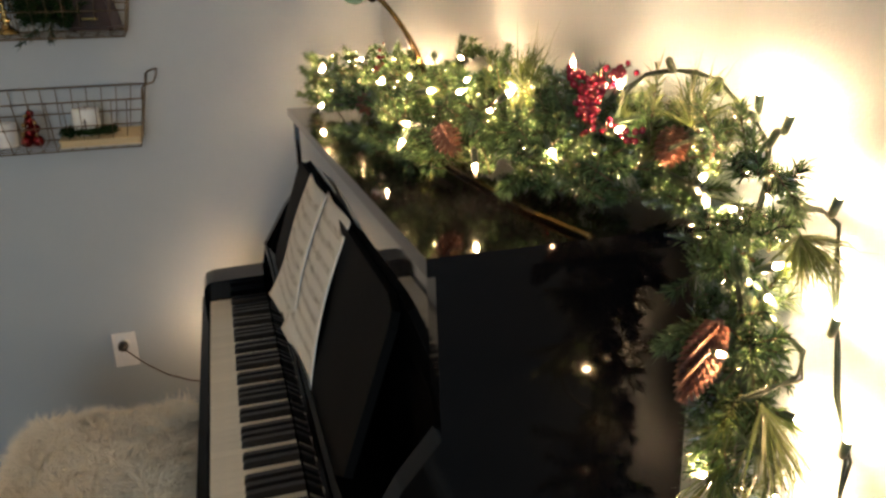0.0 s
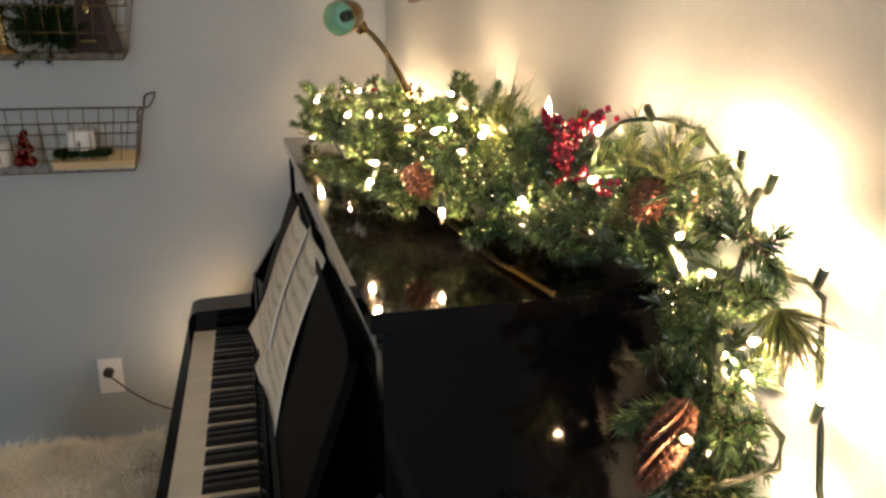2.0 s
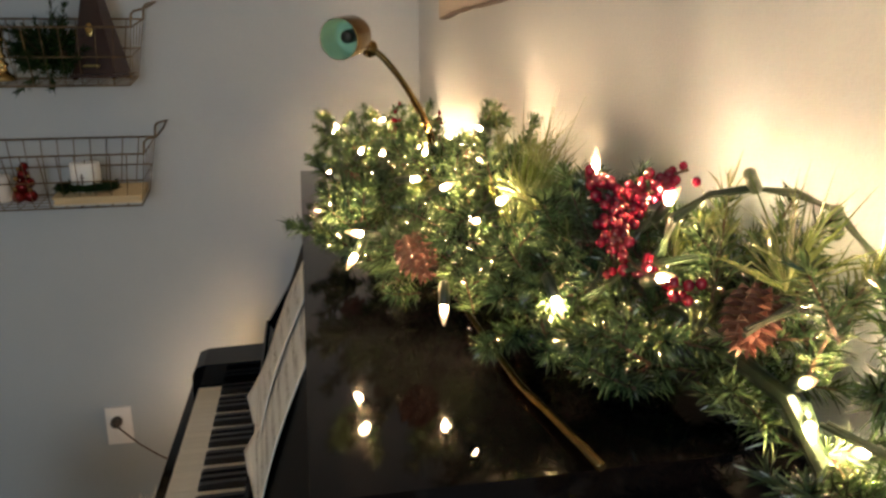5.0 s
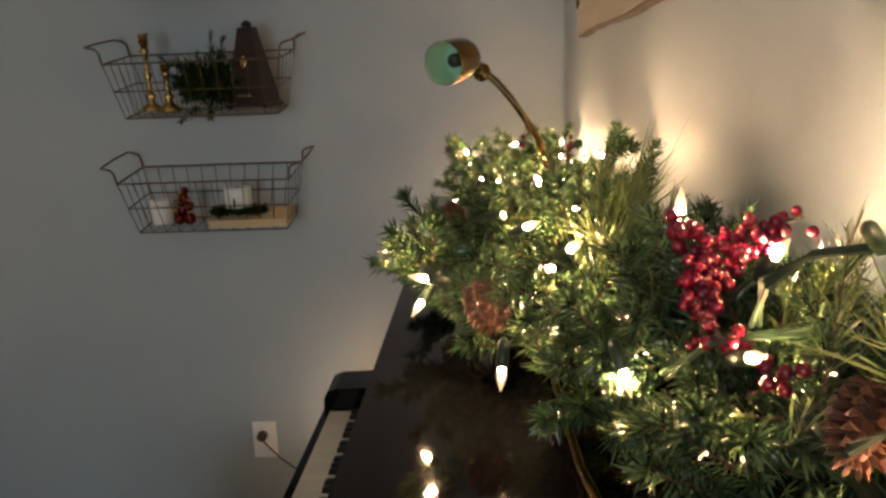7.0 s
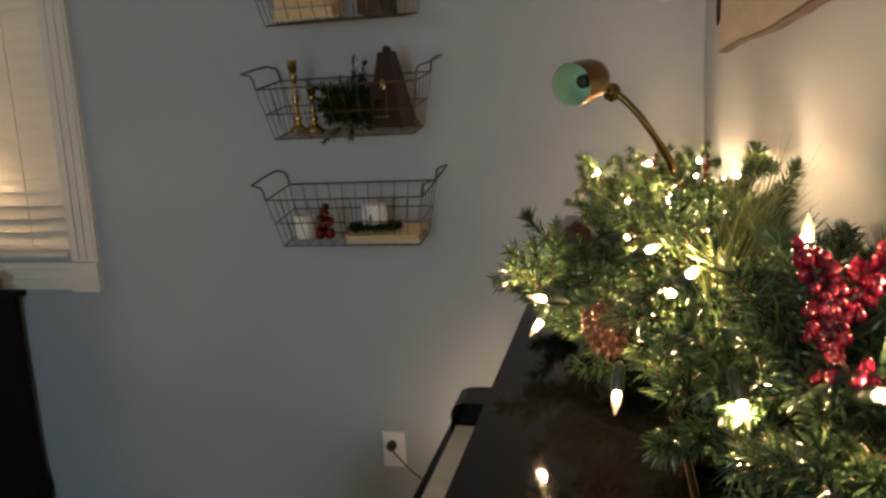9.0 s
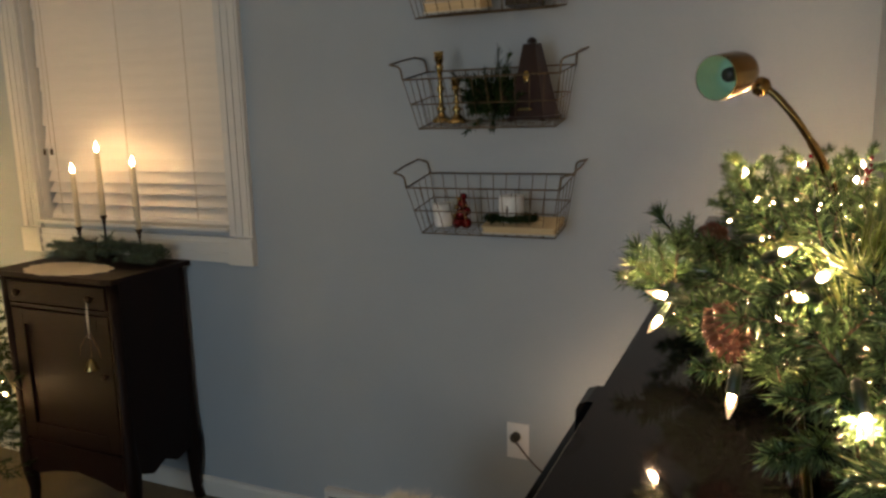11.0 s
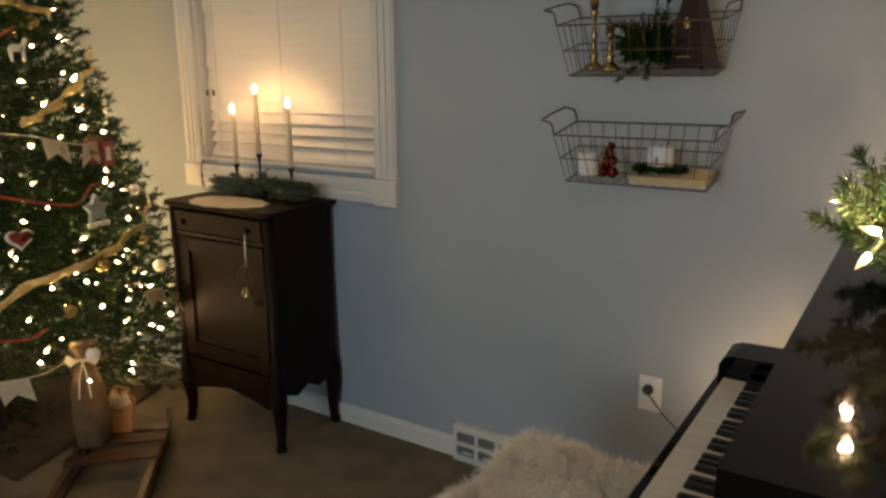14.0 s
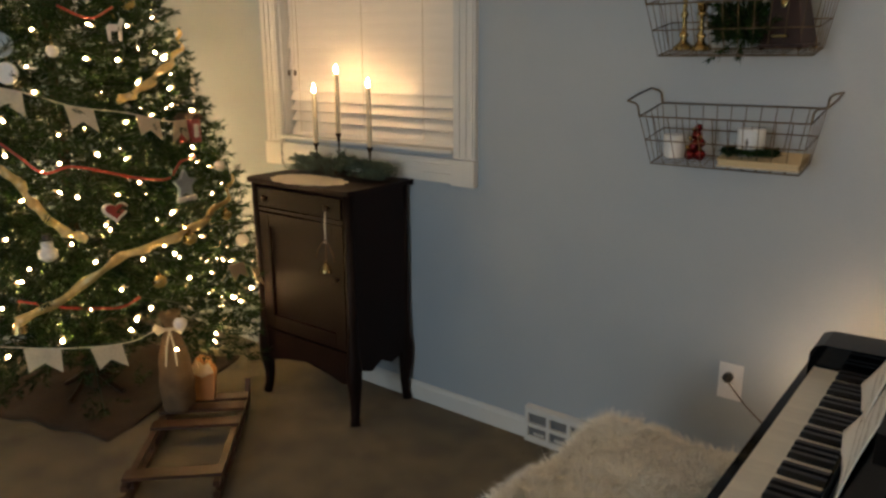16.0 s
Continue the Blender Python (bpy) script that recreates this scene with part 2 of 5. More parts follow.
# ---------------------------------------------------------------- the room
XR, XL, YF, YB, HT = 0.53, -3.75, 2.46, -2.6, 2.44
WX0, WX1, WZ0, WZ1 = -2.45, -1.47, 1.07, 2.1          # window opening
bm = B()
box(bm, XL - 0.12, WX0, YF, YF + 0.14, 0, HT)
box(bm, WX1, XR + 0.12, YF, YF + 0.14, 0, HT)
box(bm, WX0, WX1, YF, YF + 0.14, 0, WZ0)
box(bm, WX0, WX1, YF, YF + 0.14, WZ1, HT)
single("wall_north", bm, WALL, "blue-grey painted plaster wall with a window", "wall", kind="structure")
single("wall_east", box(B(), XR, XR + 0.12, YB - 0.12, YF, 0, HT), WALL, "blue-grey painted wall behind the piano", "wall", kind="structure")
single("wall_west", box(B(), XL - 0.12, XL, YB - 0.12, YF, 0, HT), WALL, "blue-grey painted side wall behind the tree", "wall", kind="structure")
# assumed wall out of view, its opening made for the fill lamp
bm = B()
box(bm, XL, -1.8, YB - 0.12, YB, 0, HT)
box(bm, 0.0, XR, YB - 0.12, YB, 0, HT)
box(bm, -1.8, 0.0, YB - 0.12, YB, 2.2, HT)
single("wall_south", bm, WALL, "unseen blue-grey back wall with an added opening by the fill lamp", "wall", kind="structure")
single("ceiling", box(B(), XL - 0.12, XR + 0.12, YB - 0.12, YF + 0.14, HT, HT + 0.1), CEIL, "flat off-white ceiling", "ceiling", kind="structure")
single("floor", box(B(), XL - 0.12, XR + 0.12, YB - 1.6, YF + 0.14, -0.1, 0), CARPET, "tan cut-pile carpet", "carpet", kind="structure")
bm = B()
prism(bm, [(YF, 0), (YF - 0.014, 0), (YF - 0.014, 0.062), (YF - 0.008, 0.075), (YF, 0.078)], "x", XL, XR)
single("baseboard", bm, TRIM, "low white painted baseboard", "baseboard", kind="structure")
bm = B()
prism(bm, [(XR, 0), (XR - 0.014, 0), (XR - 0.014, 0.062), (XR - 0.008, 0.075), (XR, 0.078)], "y", YB, YF - 0.016)
single("baseboard", bm, TRIM, "low white painted baseboard behind the piano", "baseboard", kind="structure")

# window with fluted casing, stool, apron and a closed blind
win = thing("window_1", (0, 0, 0), "white painted window with wide casing and a lowered slatted blind", "window", kind="structure")
CW = 0.1


def casing(x0, x1, z0, z1, upright):
    bm = B()
    box(bm, x0, x1, YF - 0.018, YF, z0, z1)
    if upright:
        w = x1 - x0
        for k in (0.1, 0.4, 0.7):
            box(bm, x0 + w * k, x0 + w * (k + 0.2), YF - 0.0215, YF - 0.016, z0 + 0.004, z1 - 0.004)
    return bm


part("window_frame", casing(WX0 - CW, WX0, WZ0 - 0.02, WZ1 + 0.02, True), TRIM, win, bevel=0.003)
part("window_frame", casing(WX1, WX1 + CW, WZ0 - 0.02, WZ1 + 0.02, True), TRIM, win, bevel=0.003)
part("window_frame", box(B(), WX0 - CW, WX1 + CW, YF - 0.022, YF, WZ1 + 0.022, WZ1 + 0.12), TRIM, win, bevel=0.004)
bm = B()
box(bm, WX0, WX1, YF - 0.02, YF, WZ0 - 0.115, WZ0 - 0.022)
box(bm, WX0, WX1, YF - 0.027, YF - 0.018, WZ0 - 0.095, WZ0 - 0.08)
box(bm, WX0, WX1, YF - 0.027, YF - 0.018, WZ0 - 0.062, WZ0 - 0.045)
part("window_frame", bm, TRIM, win, bevel=0.003)
for x in (WX0 - CW - 0.003, WX1 - 0.004):
    bm = B()
    box(bm, x, x + CW + 0.007, YF - 0.03, YF, WZ0 - 0.12, WZ0 - 0.0215)
    part("corner_block", bm, TRIM, win, bevel=0.002)
bm = B()
box(bm, WX0 + 0.001, WX1 - 0.001, YF - 0.034, YF + 0.1, WZ0 - 0.0195 + 0.02, WZ0 + 0.012)
part("window_sill", bm, TRIM, win, bevel=0.003)
for x in (WX0, WX1 - 0.012):
    part("jamb", box(B(), x + 0.0008, x + 0.0112, YF + 0.001, YF + 0.1, WZ0 + 0.013, WZ1), TRIM, win)
part("pane", box(B(), WX0, WX1, YF + 0.108, YF + 0.114, WZ0 - 0.02, WZ1), GLASS, win, "dark window glass")

blind = thing("window_blind", (0, 0, 0), "white slatted blind, lowered and nearly closed", "blind")
part("headrail", box(B(), WX0 + 0.015, WX1 - 0.015, YF + 0.012, YF + 0.07, WZ1 - 0.06, WZ1 - 0.002), SLAT, blind, bevel=0.004)
slat = mesh_of("slat", prism(B(), [(-0.0252, -0.0012), (0, -0.0004), (0.0252, -0.0012), (0.0252, 0.0006), (0, 0.0014), (-0.0252, 0.0006)], "x", WX0 + 0.016, WX1 - 0.016), SLAT)
z, k = WZ0 + 0.05, 0
while z < WZ1 - 0.07:
    ob = new("slat", slat)
    ob.parent = blind
    tilt = 53 + 31 * min(1, max(0, (z - 1.22) / 0.1)) + rnd.uniform(-0.6, 0.6)
    ob.matrix_basis = pose(0, YF + 0.042, z, tilt, 0, rnd.uniform(-0.15, 0.15))
    z += 0.046
part("bottom_rail", box(B(), WX0 + 0.016, WX1 - 0.016, YF + 0.03, YF + 0.055, WZ0 + 0.0135, WZ0 + 0.03), SLAT, blind, bevel=0.003)
for x in (WX0 + 0.1, (WX0 + WX1) / 2, WX1 - 0.17):
    part("ladder_cord", tube(B(), [(x, YF + 0.014, WZ0 + 0.03), (x + 0.001, YF + 0.0135, 1.6), (x, YF + 0.014, WZ1 - 0.05)], 0.0012, 5), LACE, blind)
for x in (WX0 + 0.045, WX0 + 0.085):
    part("cord_tassel", lathe(B(), [(0.003, 0), (0.006, 0.003), (0.0055, 0.018), (0.002, 0.026)], 10, pose(x, YF + 0.006, 1.345)), WIRE, blind, smooth=True)
    part("pull_cord", tube(B(), [(x, YF + 0.006, 1.37), (x, YF + 0.01, WZ1 - 0.05)], 0.0009, 5), LACE, blind)

# outlet with a black plug, and the floor register
outlet = thing("wall_outlet", (-0.392, YF, 0.435), "white duplex outlet with a black plug in it", "outlet")
part("cover_plate", box(B(), -0.036, 0.036, -0.006, 0, -0.058, 0.058), PLASTIC, outlet, bevel=0.002)
for z in (-0.021, 0.021):
    part("socket", lathe(B(), [(0.0165, 0), (0.0165, 0.003), (0.015, 0.004)], 18, pose(0, -0.005, z, 90)), PLASTIC, outlet, bevel=0)
plug = single("power_cord", lathe(B(), [(0.014, 0), (0.016, 0.006), (0.015, 0.022), (0.008, 0.028), (0.004, 0.034)], 14, pose(-0.395, YF - 0.0095, 0.454, 90)), BLACKPL,
              "black plug with a thin cord running behind the piano", "power cord")
pts = [(-0.395, YF - 0.035, 0.452), (-0.37, YF - 0.05, 0.435), (-0.33, YF - 0.055, 0.395), (-0.27, YF - 0.06, 0.35), (-0.2, YF - 0.07, 0.32), (-0.1, YF - 0.08, 0.3), (0.1, YF - 0.09, 0.25), (0.3, YF - 0.1, 0.1)]
part("cord", tube(B(), pts, 0.0025, 6), BARK, plug)

reg = thing("floor_register", (-1.0, YF - 0.001, 0), "white metal baseboard heating register with open louvres", "register")
bm = B()
for z0, z1 in ((0.006, 0.022), (0.062, 0.076), (0.118, 0.135)):
    box(bm, -0.12, 0.16, -0.03, -0.016, z0, z1)
for x in (-0.12, -0.028, 0.058, 0.146):
    box(bm, x, x + 0.014, -0.0298, -0.0162, 0.02, 0.12)
part("grille", bm, TRIM, reg)
part("hood", prism(B(), [(-0.016, 0.004), (-0.031, 0.004), (-0.031, 0.0), (0, 0), (0, 0.142), (-0.02, 0.142), (-0.031, 0.136), (-0.016, 0.134)], "x", -0.122, 0.162), TRIM, reg)
# grey plate stands in for the shade behind the grille
part("shade_plate", box(B(), -0.117, 0.157, -0.0178, -0.0164, 0.008, 0.132), VOIDSHADE, reg, "grey plate painted as the shaded inside of the register")
for x in (-0.085, 0.005, 0.1):
    part("louvre", box(B(), x, x + 0.045, -0.024, -0.018, 0.03, 0.036, pose(0, 0, 0, 0, 0, 0)), TRIM, reg)

# board sign on the wall over the piano
sign = thing("wall_plaque", (XR, 1.6, 1.574), "cream wooden wall plaque with a wire hanger", "plaque")
edge = [(-0.5 + 0.93 * k / 14, 0.003 * math.sin(k * 0.7) + 0.001 * math.sin(k * 2.7)) for k in range(15)]
part("board", prism(B(), edge + [(0.43, 0.4), (-0.5, 0.4)], "x", -0.022, -0.001), PLAQUE, sign, bevel=0.004)
# dark strip put in as the shading on the board's underside
part("underside_shade", prism(B(), [(y, z - 0.004) for y, z in edge] + [(y, z - 0.0008) for y, z in edge[::-1]], "x", -0.021, -0.002), PINE, sign, "dark brown strip for the shaded underside of the board")
part("hanger", tube(B(), [(-0.024, 0.43, 0.16), (-0.026, 0.425, 0.075), (-0.027, 0.41, 0.05), (-0.026, 0.395, 0.06), (-0.024, 0.39, 0.16)], 0.002, 6), IRON, sign)

# ---------------------------------------------------------------- upright piano
PY0, PY1 = 0.69, 2.145                     # near and far end
piano = thing("upright_piano", (0.2, 1.42, 0), "glossy black upright piano with the keyboard open", "piano")
inv = Matrix.Translation((-0.2, -1.42, 0))


def pp(name, bm, material, label="", bevel=0.003, smooth=False, parent=None):
    bm.transform(inv)
    return part(name, bm, material, parent or piano, label, bevel, smooth)


# side panels with rounded key arms
arm = [(0.5, 0.0), (0.5, 1.195), (0.19, 1.195), (0.19, 1.0), (0.143, 0.946), (0.078, 0.84), (0.064, 0.776), (-0.075, 0.772), (-0.096, 0.764), (-0.104, 0.745), (-0.105, 0.66), (-0.098, 0.58), (0.02, 0.575), (0.1, 0.56), (0.17, 0.5), (0.19, 0.4), (0.19, 0.0)]
pp("side_panel", prism(B(), arm, "y", PY0, PY0 + 0.035), LACQUER)
pp("side_panel", prism(B(), arm, "y", PY1 - 0.035, PY1), LACQUER)
pp("back_panel", box(B(), 0.46, 0.498, PY0 + 0.036, PY1 - 0.036, 0.02, 1.194), LACQUER)
pp("lid", box(B(), 0.178, 0.508, PY0 - 0.012, PY1 + 0.012, 1.196, 1.216), LACQUER, bevel=0.004)
pp("upper_panel", box(B(), 0.196, 0.215, PY0 + 0.036, PY1 - 0.036, 0.843, 1.194), GLOSSY, bevel=0)
pp("lower_panel", box(B(), 0.2, 0.22, PY0 + 0.036, PY1 - 0.036, 0.1, 0.574), LACQUER)
pp("key_bed", box(B(), -0.098, 0.195, PY0 + 0.036, PY1 - 0.036, 0.58, 0.672), LACQUER)
pp("key_slip", box(B(), -0.112, -0.094, PY0 + 0.036, PY1 - 0.036, 0.66, 0.706), LACQUER, bevel=0.004)
pp("toe_rail", box(B(), 0.19, 0.225, PY0 + 0.036, PY1 - 0.036, 0.02, 0.098), LACQUER)
for y in (PY0 + 0.036, PY1 - 0.116):
    bm = prism(B(), [(0.062, 0.776), (-0.075, 0.773), (-0.094, 0.766), (-0.103, 0.748), (-0.1035, 0.674), (0.062, 0.674)], "y", y, y + 0.08)
    pp("key_block", bm, LACQUER, bevel=0.003)
# fallboard behind the keys, with the ledge on top of it
pp("fallboard", prism(B(), [(0.0645, 0.735), (0.075, 0.728), (0.19, 0.728), (0.19, 0.834), (0.1, 0.834), (0.094, 0.828)], "y", PY0 + 0.037, PY1 - 0.037), LACQUER, bevel=0.003)
pp("music_ledge", prism(B(), [(0.074, 0.8345), (0.1955, 0.8345), (0.1955, 0.842), (0.084, 0.842), (0.079, 0.85), (0.074, 0.848)], "y", PY0 + 0.037, PY1 - 0.037), LACQUER, bevel=0.0015)
# music desk: a long board leaning on the upper panel, its near corners rounded
bm = prism(B(), [(0.9, 0), (1.945, 0), (1.965, 0.02), (1.965, 0.245), (1.945, 0.27), (0.9, 0.27), (0.868, 0.258), (0.86, 0.235), (0.86, 0.02)], "x", 0.0, 0.013)
bm.transform(pose(0.093, 0, 0.846, 0, 19.5, 0))
pp("music_desk", bm, DESK, "black leaning music desk board", bevel=0.002)
for y in (1.36, 1.43, 1.5):
    bm = B()
    prism(bm, [(0.03, 0.06), (0.09, 0.055), (0.1, 0.075), (0.04, 0.085)], "y", y - 0.022, y + 0.022)
    bm.transform(Matrix.Translation((0.1, 0, 0.0)))
    pp("pedal", bm, BRASS, "brass pedal", bevel=0.006)
# keys: 52 white and 36 black
K0 = PY0 + 0.122
KW = (PY1 - 0.122 - K0) / 52
wk = B()
box(wk, -0.0885, 0.062, 0, KW - 0.0007, 0.682, 0.7185)
white = mesh_of("white_key", wk, IVORY, 0.0012)
bk = B()
prism(bk, [(-0.036, 0.71), (0.062, 0.71), (0.062, 0.7325), (-0.027, 0.7315), (-0.032, 0.729)], "y", -0.0056, 0.0056)
black = mesh_of("black_key", bk, EBONY, 0.0012)
for i in range(52):
    ob = new("white_key", white)
    ob.parent = piano
    ob.matrix_basis = inv @ pose(0, K0 + KW * i + 0.0005, 0)
    # keys run from treble (near end) down to bass at the far end
    if i % 7 in (0, 1, 3, 4, 5) and i < 51:
        ob = new("black_key", black)
        ob.parent = piano
        ob.matrix_basis = inv @ pose(0, K0 + KW * (i + 1), 0)

# sheet music on the desk: two curled leaves with staves
music = thing("sheet_music", (0.103, 1.4, 0.843), "curled loose sheets of printed music leaning on the desk", "sheet music")


def leaf(y0, y1, lean, lift, seed):
    r = random.Random(seed)
    vs, fs = [], []
    nu, nv = 14, 14
    for j in range(nv + 1):
        v = j / nv
        for i in range(nu + 1):
            u = i / nu
            curl = 0.03 * max(0, 0.4 - v) ** 2 * 6 * max(0, u - 0.55) * 2 + 0.012 * math.sin(math.pi * v)
            x = -0.013 - lift + v * lean - curl + 0.003 * math.sin(6 * u + seed)
            z = 0.0 + v * 0.27 + 0.03 * max(0, u - 0.6) * (1 - v)
            vs.append((x, y0 + (y1 - y0) * u - 1.4 + 0.07 * v, z))
    w = nu + 1
    fs = [(j * w + i, j * w + i + 1, (j + 1) * w + i + 1, (j + 1) * w + i) for j in range(nv) for i in range(nu)]
    return vs, fs


for y0, y1, lean, lift, s in ((1.165, 1.43, 0.1, 0.0, 1), (1.385, 1.64, 0.1, 0.01, 2)):
    vs, fs = leaf(y0, y1, lean, lift, s)
    me = facemesh("leaf", vs, fs, PAPER, True)
    ob = new("leaf", me)
    ob.parent = music
    sol = ob.modifiers.new("thickness", "SOLIDIFY")
    sol.thickness = 0.0012
    # staves: thin dark bars and note dots just proud of the leaf
    sv, sf = [], []
    w = 15
    r = random.Random(s)

    def at(u, v):
        i, j = min(13, int(u * 14)), min(13, int(v * 14))
        fu, fv = u * 14 - i, v * 14 - j
        a, b, c, d = (Vector(vs[q]) for q in (j * w + i, j * w + i + 1, (j + 1) * w + i, (j + 1) * w + i + 1))
        return (a * (1 - fu) + b * fu) * (1 - fv) + (c * (1 - fu) + d * fu) * fv + Vector((-0.0022, 0, 0.0004))

    def bar(u0, v0, u1, v1):
        k = len(sv)
        sv.extend([at(u0, v0), at(u1, v0), at(u1, v1), at(u0, v1)])
        sf.append((k, k + 1, k + 2, k + 3))

    for row in range(8):
        v = 0.9 - row * 0.105
        for n in range(5):
            for q in range(7):
                bar(0.08 + q * 0.12, v - n * 0.009, 0.08 + q * 0.12 + 0.121, v - n * 0.009 + 0.0016)
        for n in range(14):
            u = r.uniform(0.1, 0.9)
            vv = v - r.uniform(0, 0.04)
            bar(u, vv, u + 0.016, vv + 0.012)
            bar(u + 0.013, vv, u + 0.016, vv + 0.035)
    ob2 = new("music_print", facemesh("music_print", [tuple(p) for p in sv], sf, INK))
    ob2.parent = ob

# brass piano lamp with its arm over the lid
plamp = thing("piano_lamp", (0.4, 1.46, 1.217), "brass piano lamp with a short green-lined shade, switched off", "lamp")
li = Matrix.Translation((-0.4, -1.46, -1.217))


def lp(name, bm, material, label="", bevel=0.0, smooth=True, parent=None):
    bm.transform(li)
    return part(name, bm, material, parent or plamp, label, bevel, smooth)


lp("base", lathe(B(), [(0.07, 0), (0.07, 0.012), (0.06, 0.02), (0.02, 0.028), (0.012, 0.04), (0.01, 0.06)], 28, pose(0.4, 1.46, 1.2175)), BRASS)
J = Vector((0.29, 1.418, 1.489))
lp("arm", tube(B(), smooth_line([(0.4, 1.46, 1.25), (0.395, 1.445, 1.31), (0.38, 1.43, 1.362), (0.36, 1.422, 1.405), (0.333, 1.416, 1.447), (0.307, 1.416, 1.478), tuple(J)], 36), [0.0062] * 20 + [0.005] * 17, 12), OLDBRASS)
lp("collar", lathe(B(), [(0.006, 0), (0.0075, 0.002), (0.0075, 0.008), (0.006, 0.01)], 14, look(J + Vector((0.006, 0.002, -0.006)), J + Vector((0.5, 0, -0.8)))), OLDBRASS)
lp("rod", tube(B(), [(0.355, 0.674, 1.2205), (0.34, 0.8, 1.2205), (0.338, 1.1, 1.2205), (0.37, 1.42, 1.232)], 0.0036, 10), OLDBRASS, "straight brass rod lying on the lid")
lp("knuckle", lathe(B(), [(0.002, -0.013), (0.01, -0.009), (0.013, 0), (0.01, 0.009), (0.002, 0.013)], 16, Matrix.Translation(J)), OLDBRASS)
# shade: an open brass drum, its mouth towards the room
mouth = Vector((0.24, 1.328, 1.499))
back = Vector((0.268, 1.382, 1.508))
sm = look(mouth, back) @ pose(0, 0, 0, 180)
ln = (back - mouth).length
outer = B()
n = 32
rr = [(0.0275, 0), (0.028, 0.002), (0.0275, ln * 0.75), (0.025, ln * 0.93), (0.018, ln)]
lathe(outer, rr, n, sm)
bmesh.ops.delete(outer, geom=[f for f in outer.faces if len(f.verts) == n and (f.calc_center_median() - mouth).length < 0.01], context="FACES_ONLY")
shade = lp("shade", outer, OLDBRASS, "brass drum shade")
inner = lathe(B(), [(0.0268, 0.0005), (0.0262, ln * 0.7), (0.0235, ln * 0.88), (0.004, ln * 0.92)], n, sm)
bmesh.ops.delete(inner, geom=[f for f in inner.faces if len(f.verts) == n and (f.calc_center_median() - mouth).length < 0.01], context="FACES_ONLY")
lp("shade_lining", inner, GREENIN, "pale green enamel lining", parent=shade)
lp("lamp_holder", lathe(B(), [(0.007, ln * 0.4), (0.009, ln * 0.45), (0.009, ln * 0.9)], 14, sm), BLACKPL, "dark bulb holder", parent=shade)

# bench with a shaggy fur throw
bench = thing("piano_bench", (-0.37, 1.5, 0), "low piano bench, its top hidden by a fur throw", "bench")
part("seat", box(B(), -0.17, 0.17, -0.4, 0.4, 0.4, 0.455), LACQUER, bench, bevel=0.005)
for x in (-0.15, 0.15):
    for y in (-0.37, 0.37):
        part("leg", tube(B(), [(x, y, 0), (x, y, 0.2), (x, y, 0.41)], [0.017, 0.02, 0.024], 12), LACQUER, bench)
throw = thing("fur_throw", (-0.37, 1.5, 0.456), "cream long-haired faux fur throw draped over the bench", "throw")


def fur_shape(u, v):
    """u, v in -1..1 over the throw: draped over the bench and hanging at the sides."""
    x, y = u * 0.3, v * 0.53
    hx, hy = 0.185, 0.415
    dx, dy = max(0, abs(x) - hx), max(0, abs(y) - hy)
    z = 0.028 + 0.016 * math.sin(9 * y + 2 * x) * math.sin(13 * x + 1) + 0.012 * noise.noise((x * 9, y * 9, 2))
    drop = 1.0 * dx + 1.0 * dy
    px = math.copysign(min(abs(x), hx + 0.02 * (dx > 0) + 0.25 * dx), x)
    py = math.copysign(min(abs(y), hy + 0.02 * (dy > 0) + 0.25 * dy), y)
    return Vector((px, py, z - drop))


vs, fs = [], []
nu, nv = 24, 40
for j in range(nv + 1):
    for i in range(nu + 1):
        vs.append(tuple(fur_shape(2 * i / nu - 1, 2 * j / nv - 1)))
w = nu + 1
fs = [(j * w + i, j * w + i + 1, (j + 1) * w + i + 1, (j + 1) * w + i) for j in range(nv) for i in range(nu)]
ob = new("hide", facemesh("hide", vs, fs, FUR, True))
ob.parent = throw
ob.modifiers.new("thickness", "SOLIDIFY").thickness = 0.006
vs, fs = [], []
r = random.Random(11)
for k in range(70000):
    u, v = r.uniform(-1, 1), r.uniform(-1, 1)
    p = fur_shape(u, v)
    e = 0.01
    nrm = (fur_shape(u + e, v) - p).cross(fur_shape(u, v + e) - p)
    nrm = nrm.normalized() if nrm.length > 1e-9 else Vector((0, 0, 1))
    tuft = Vector((noise.noise((p.x * 16, p.y * 16, 0)), noise.noise((p.x * 16, p.y * 16, 7)), -0.25))
    d = (nrm * 0.55 + tuft * 1.1 + Vector((r.uniform(-1, 1), r.uniform(-1, 1), r.uniform(-1, 0.6))) * 0.4).normalized()
    ln2 = r.uniform(0.024, 0.055)
    s = d.cross(Vector((r.uniform(-1, 1), r.uniform(-1, 1), r.uniform(-1, 1)))).normalized() * r.uniform(0.0005, 0.0011)
    mid = p + d * ln2 * 0.55
    tip = p + d * ln2 + Vector((tuft.x, tuft.y, -0.5)) * 0.014
    q = len(vs)
    vs.extend([tuple(p - s), tuple(p + s), tuple(mid + s * 0.8), tuple(mid - s * 0.8), tuple(tip)])
    fs.extend([(q, q + 1, q + 2, q + 3), (q + 3, q + 2, q + 4)])
ob = new("fur", facemesh("fur", vs, fs, FUR))
ob.parent = throw
tagged(ob, kind="stuff")

# ---------------------------------------------------------------- music cabinet under the window
CX0, CX1, CY0, CY1 = -2.262, -1.7, 2.104, 2.445
cab = thing("music_cabinet", ((CX0 + CX1) / 2, 2.28, 0), "dark mahogany music cabinet with drawer, panelled door and cabriole legs", "cabinet")
ci = Matrix.Translation((-(CX0 + CX1) / 2, -2.28, 0))


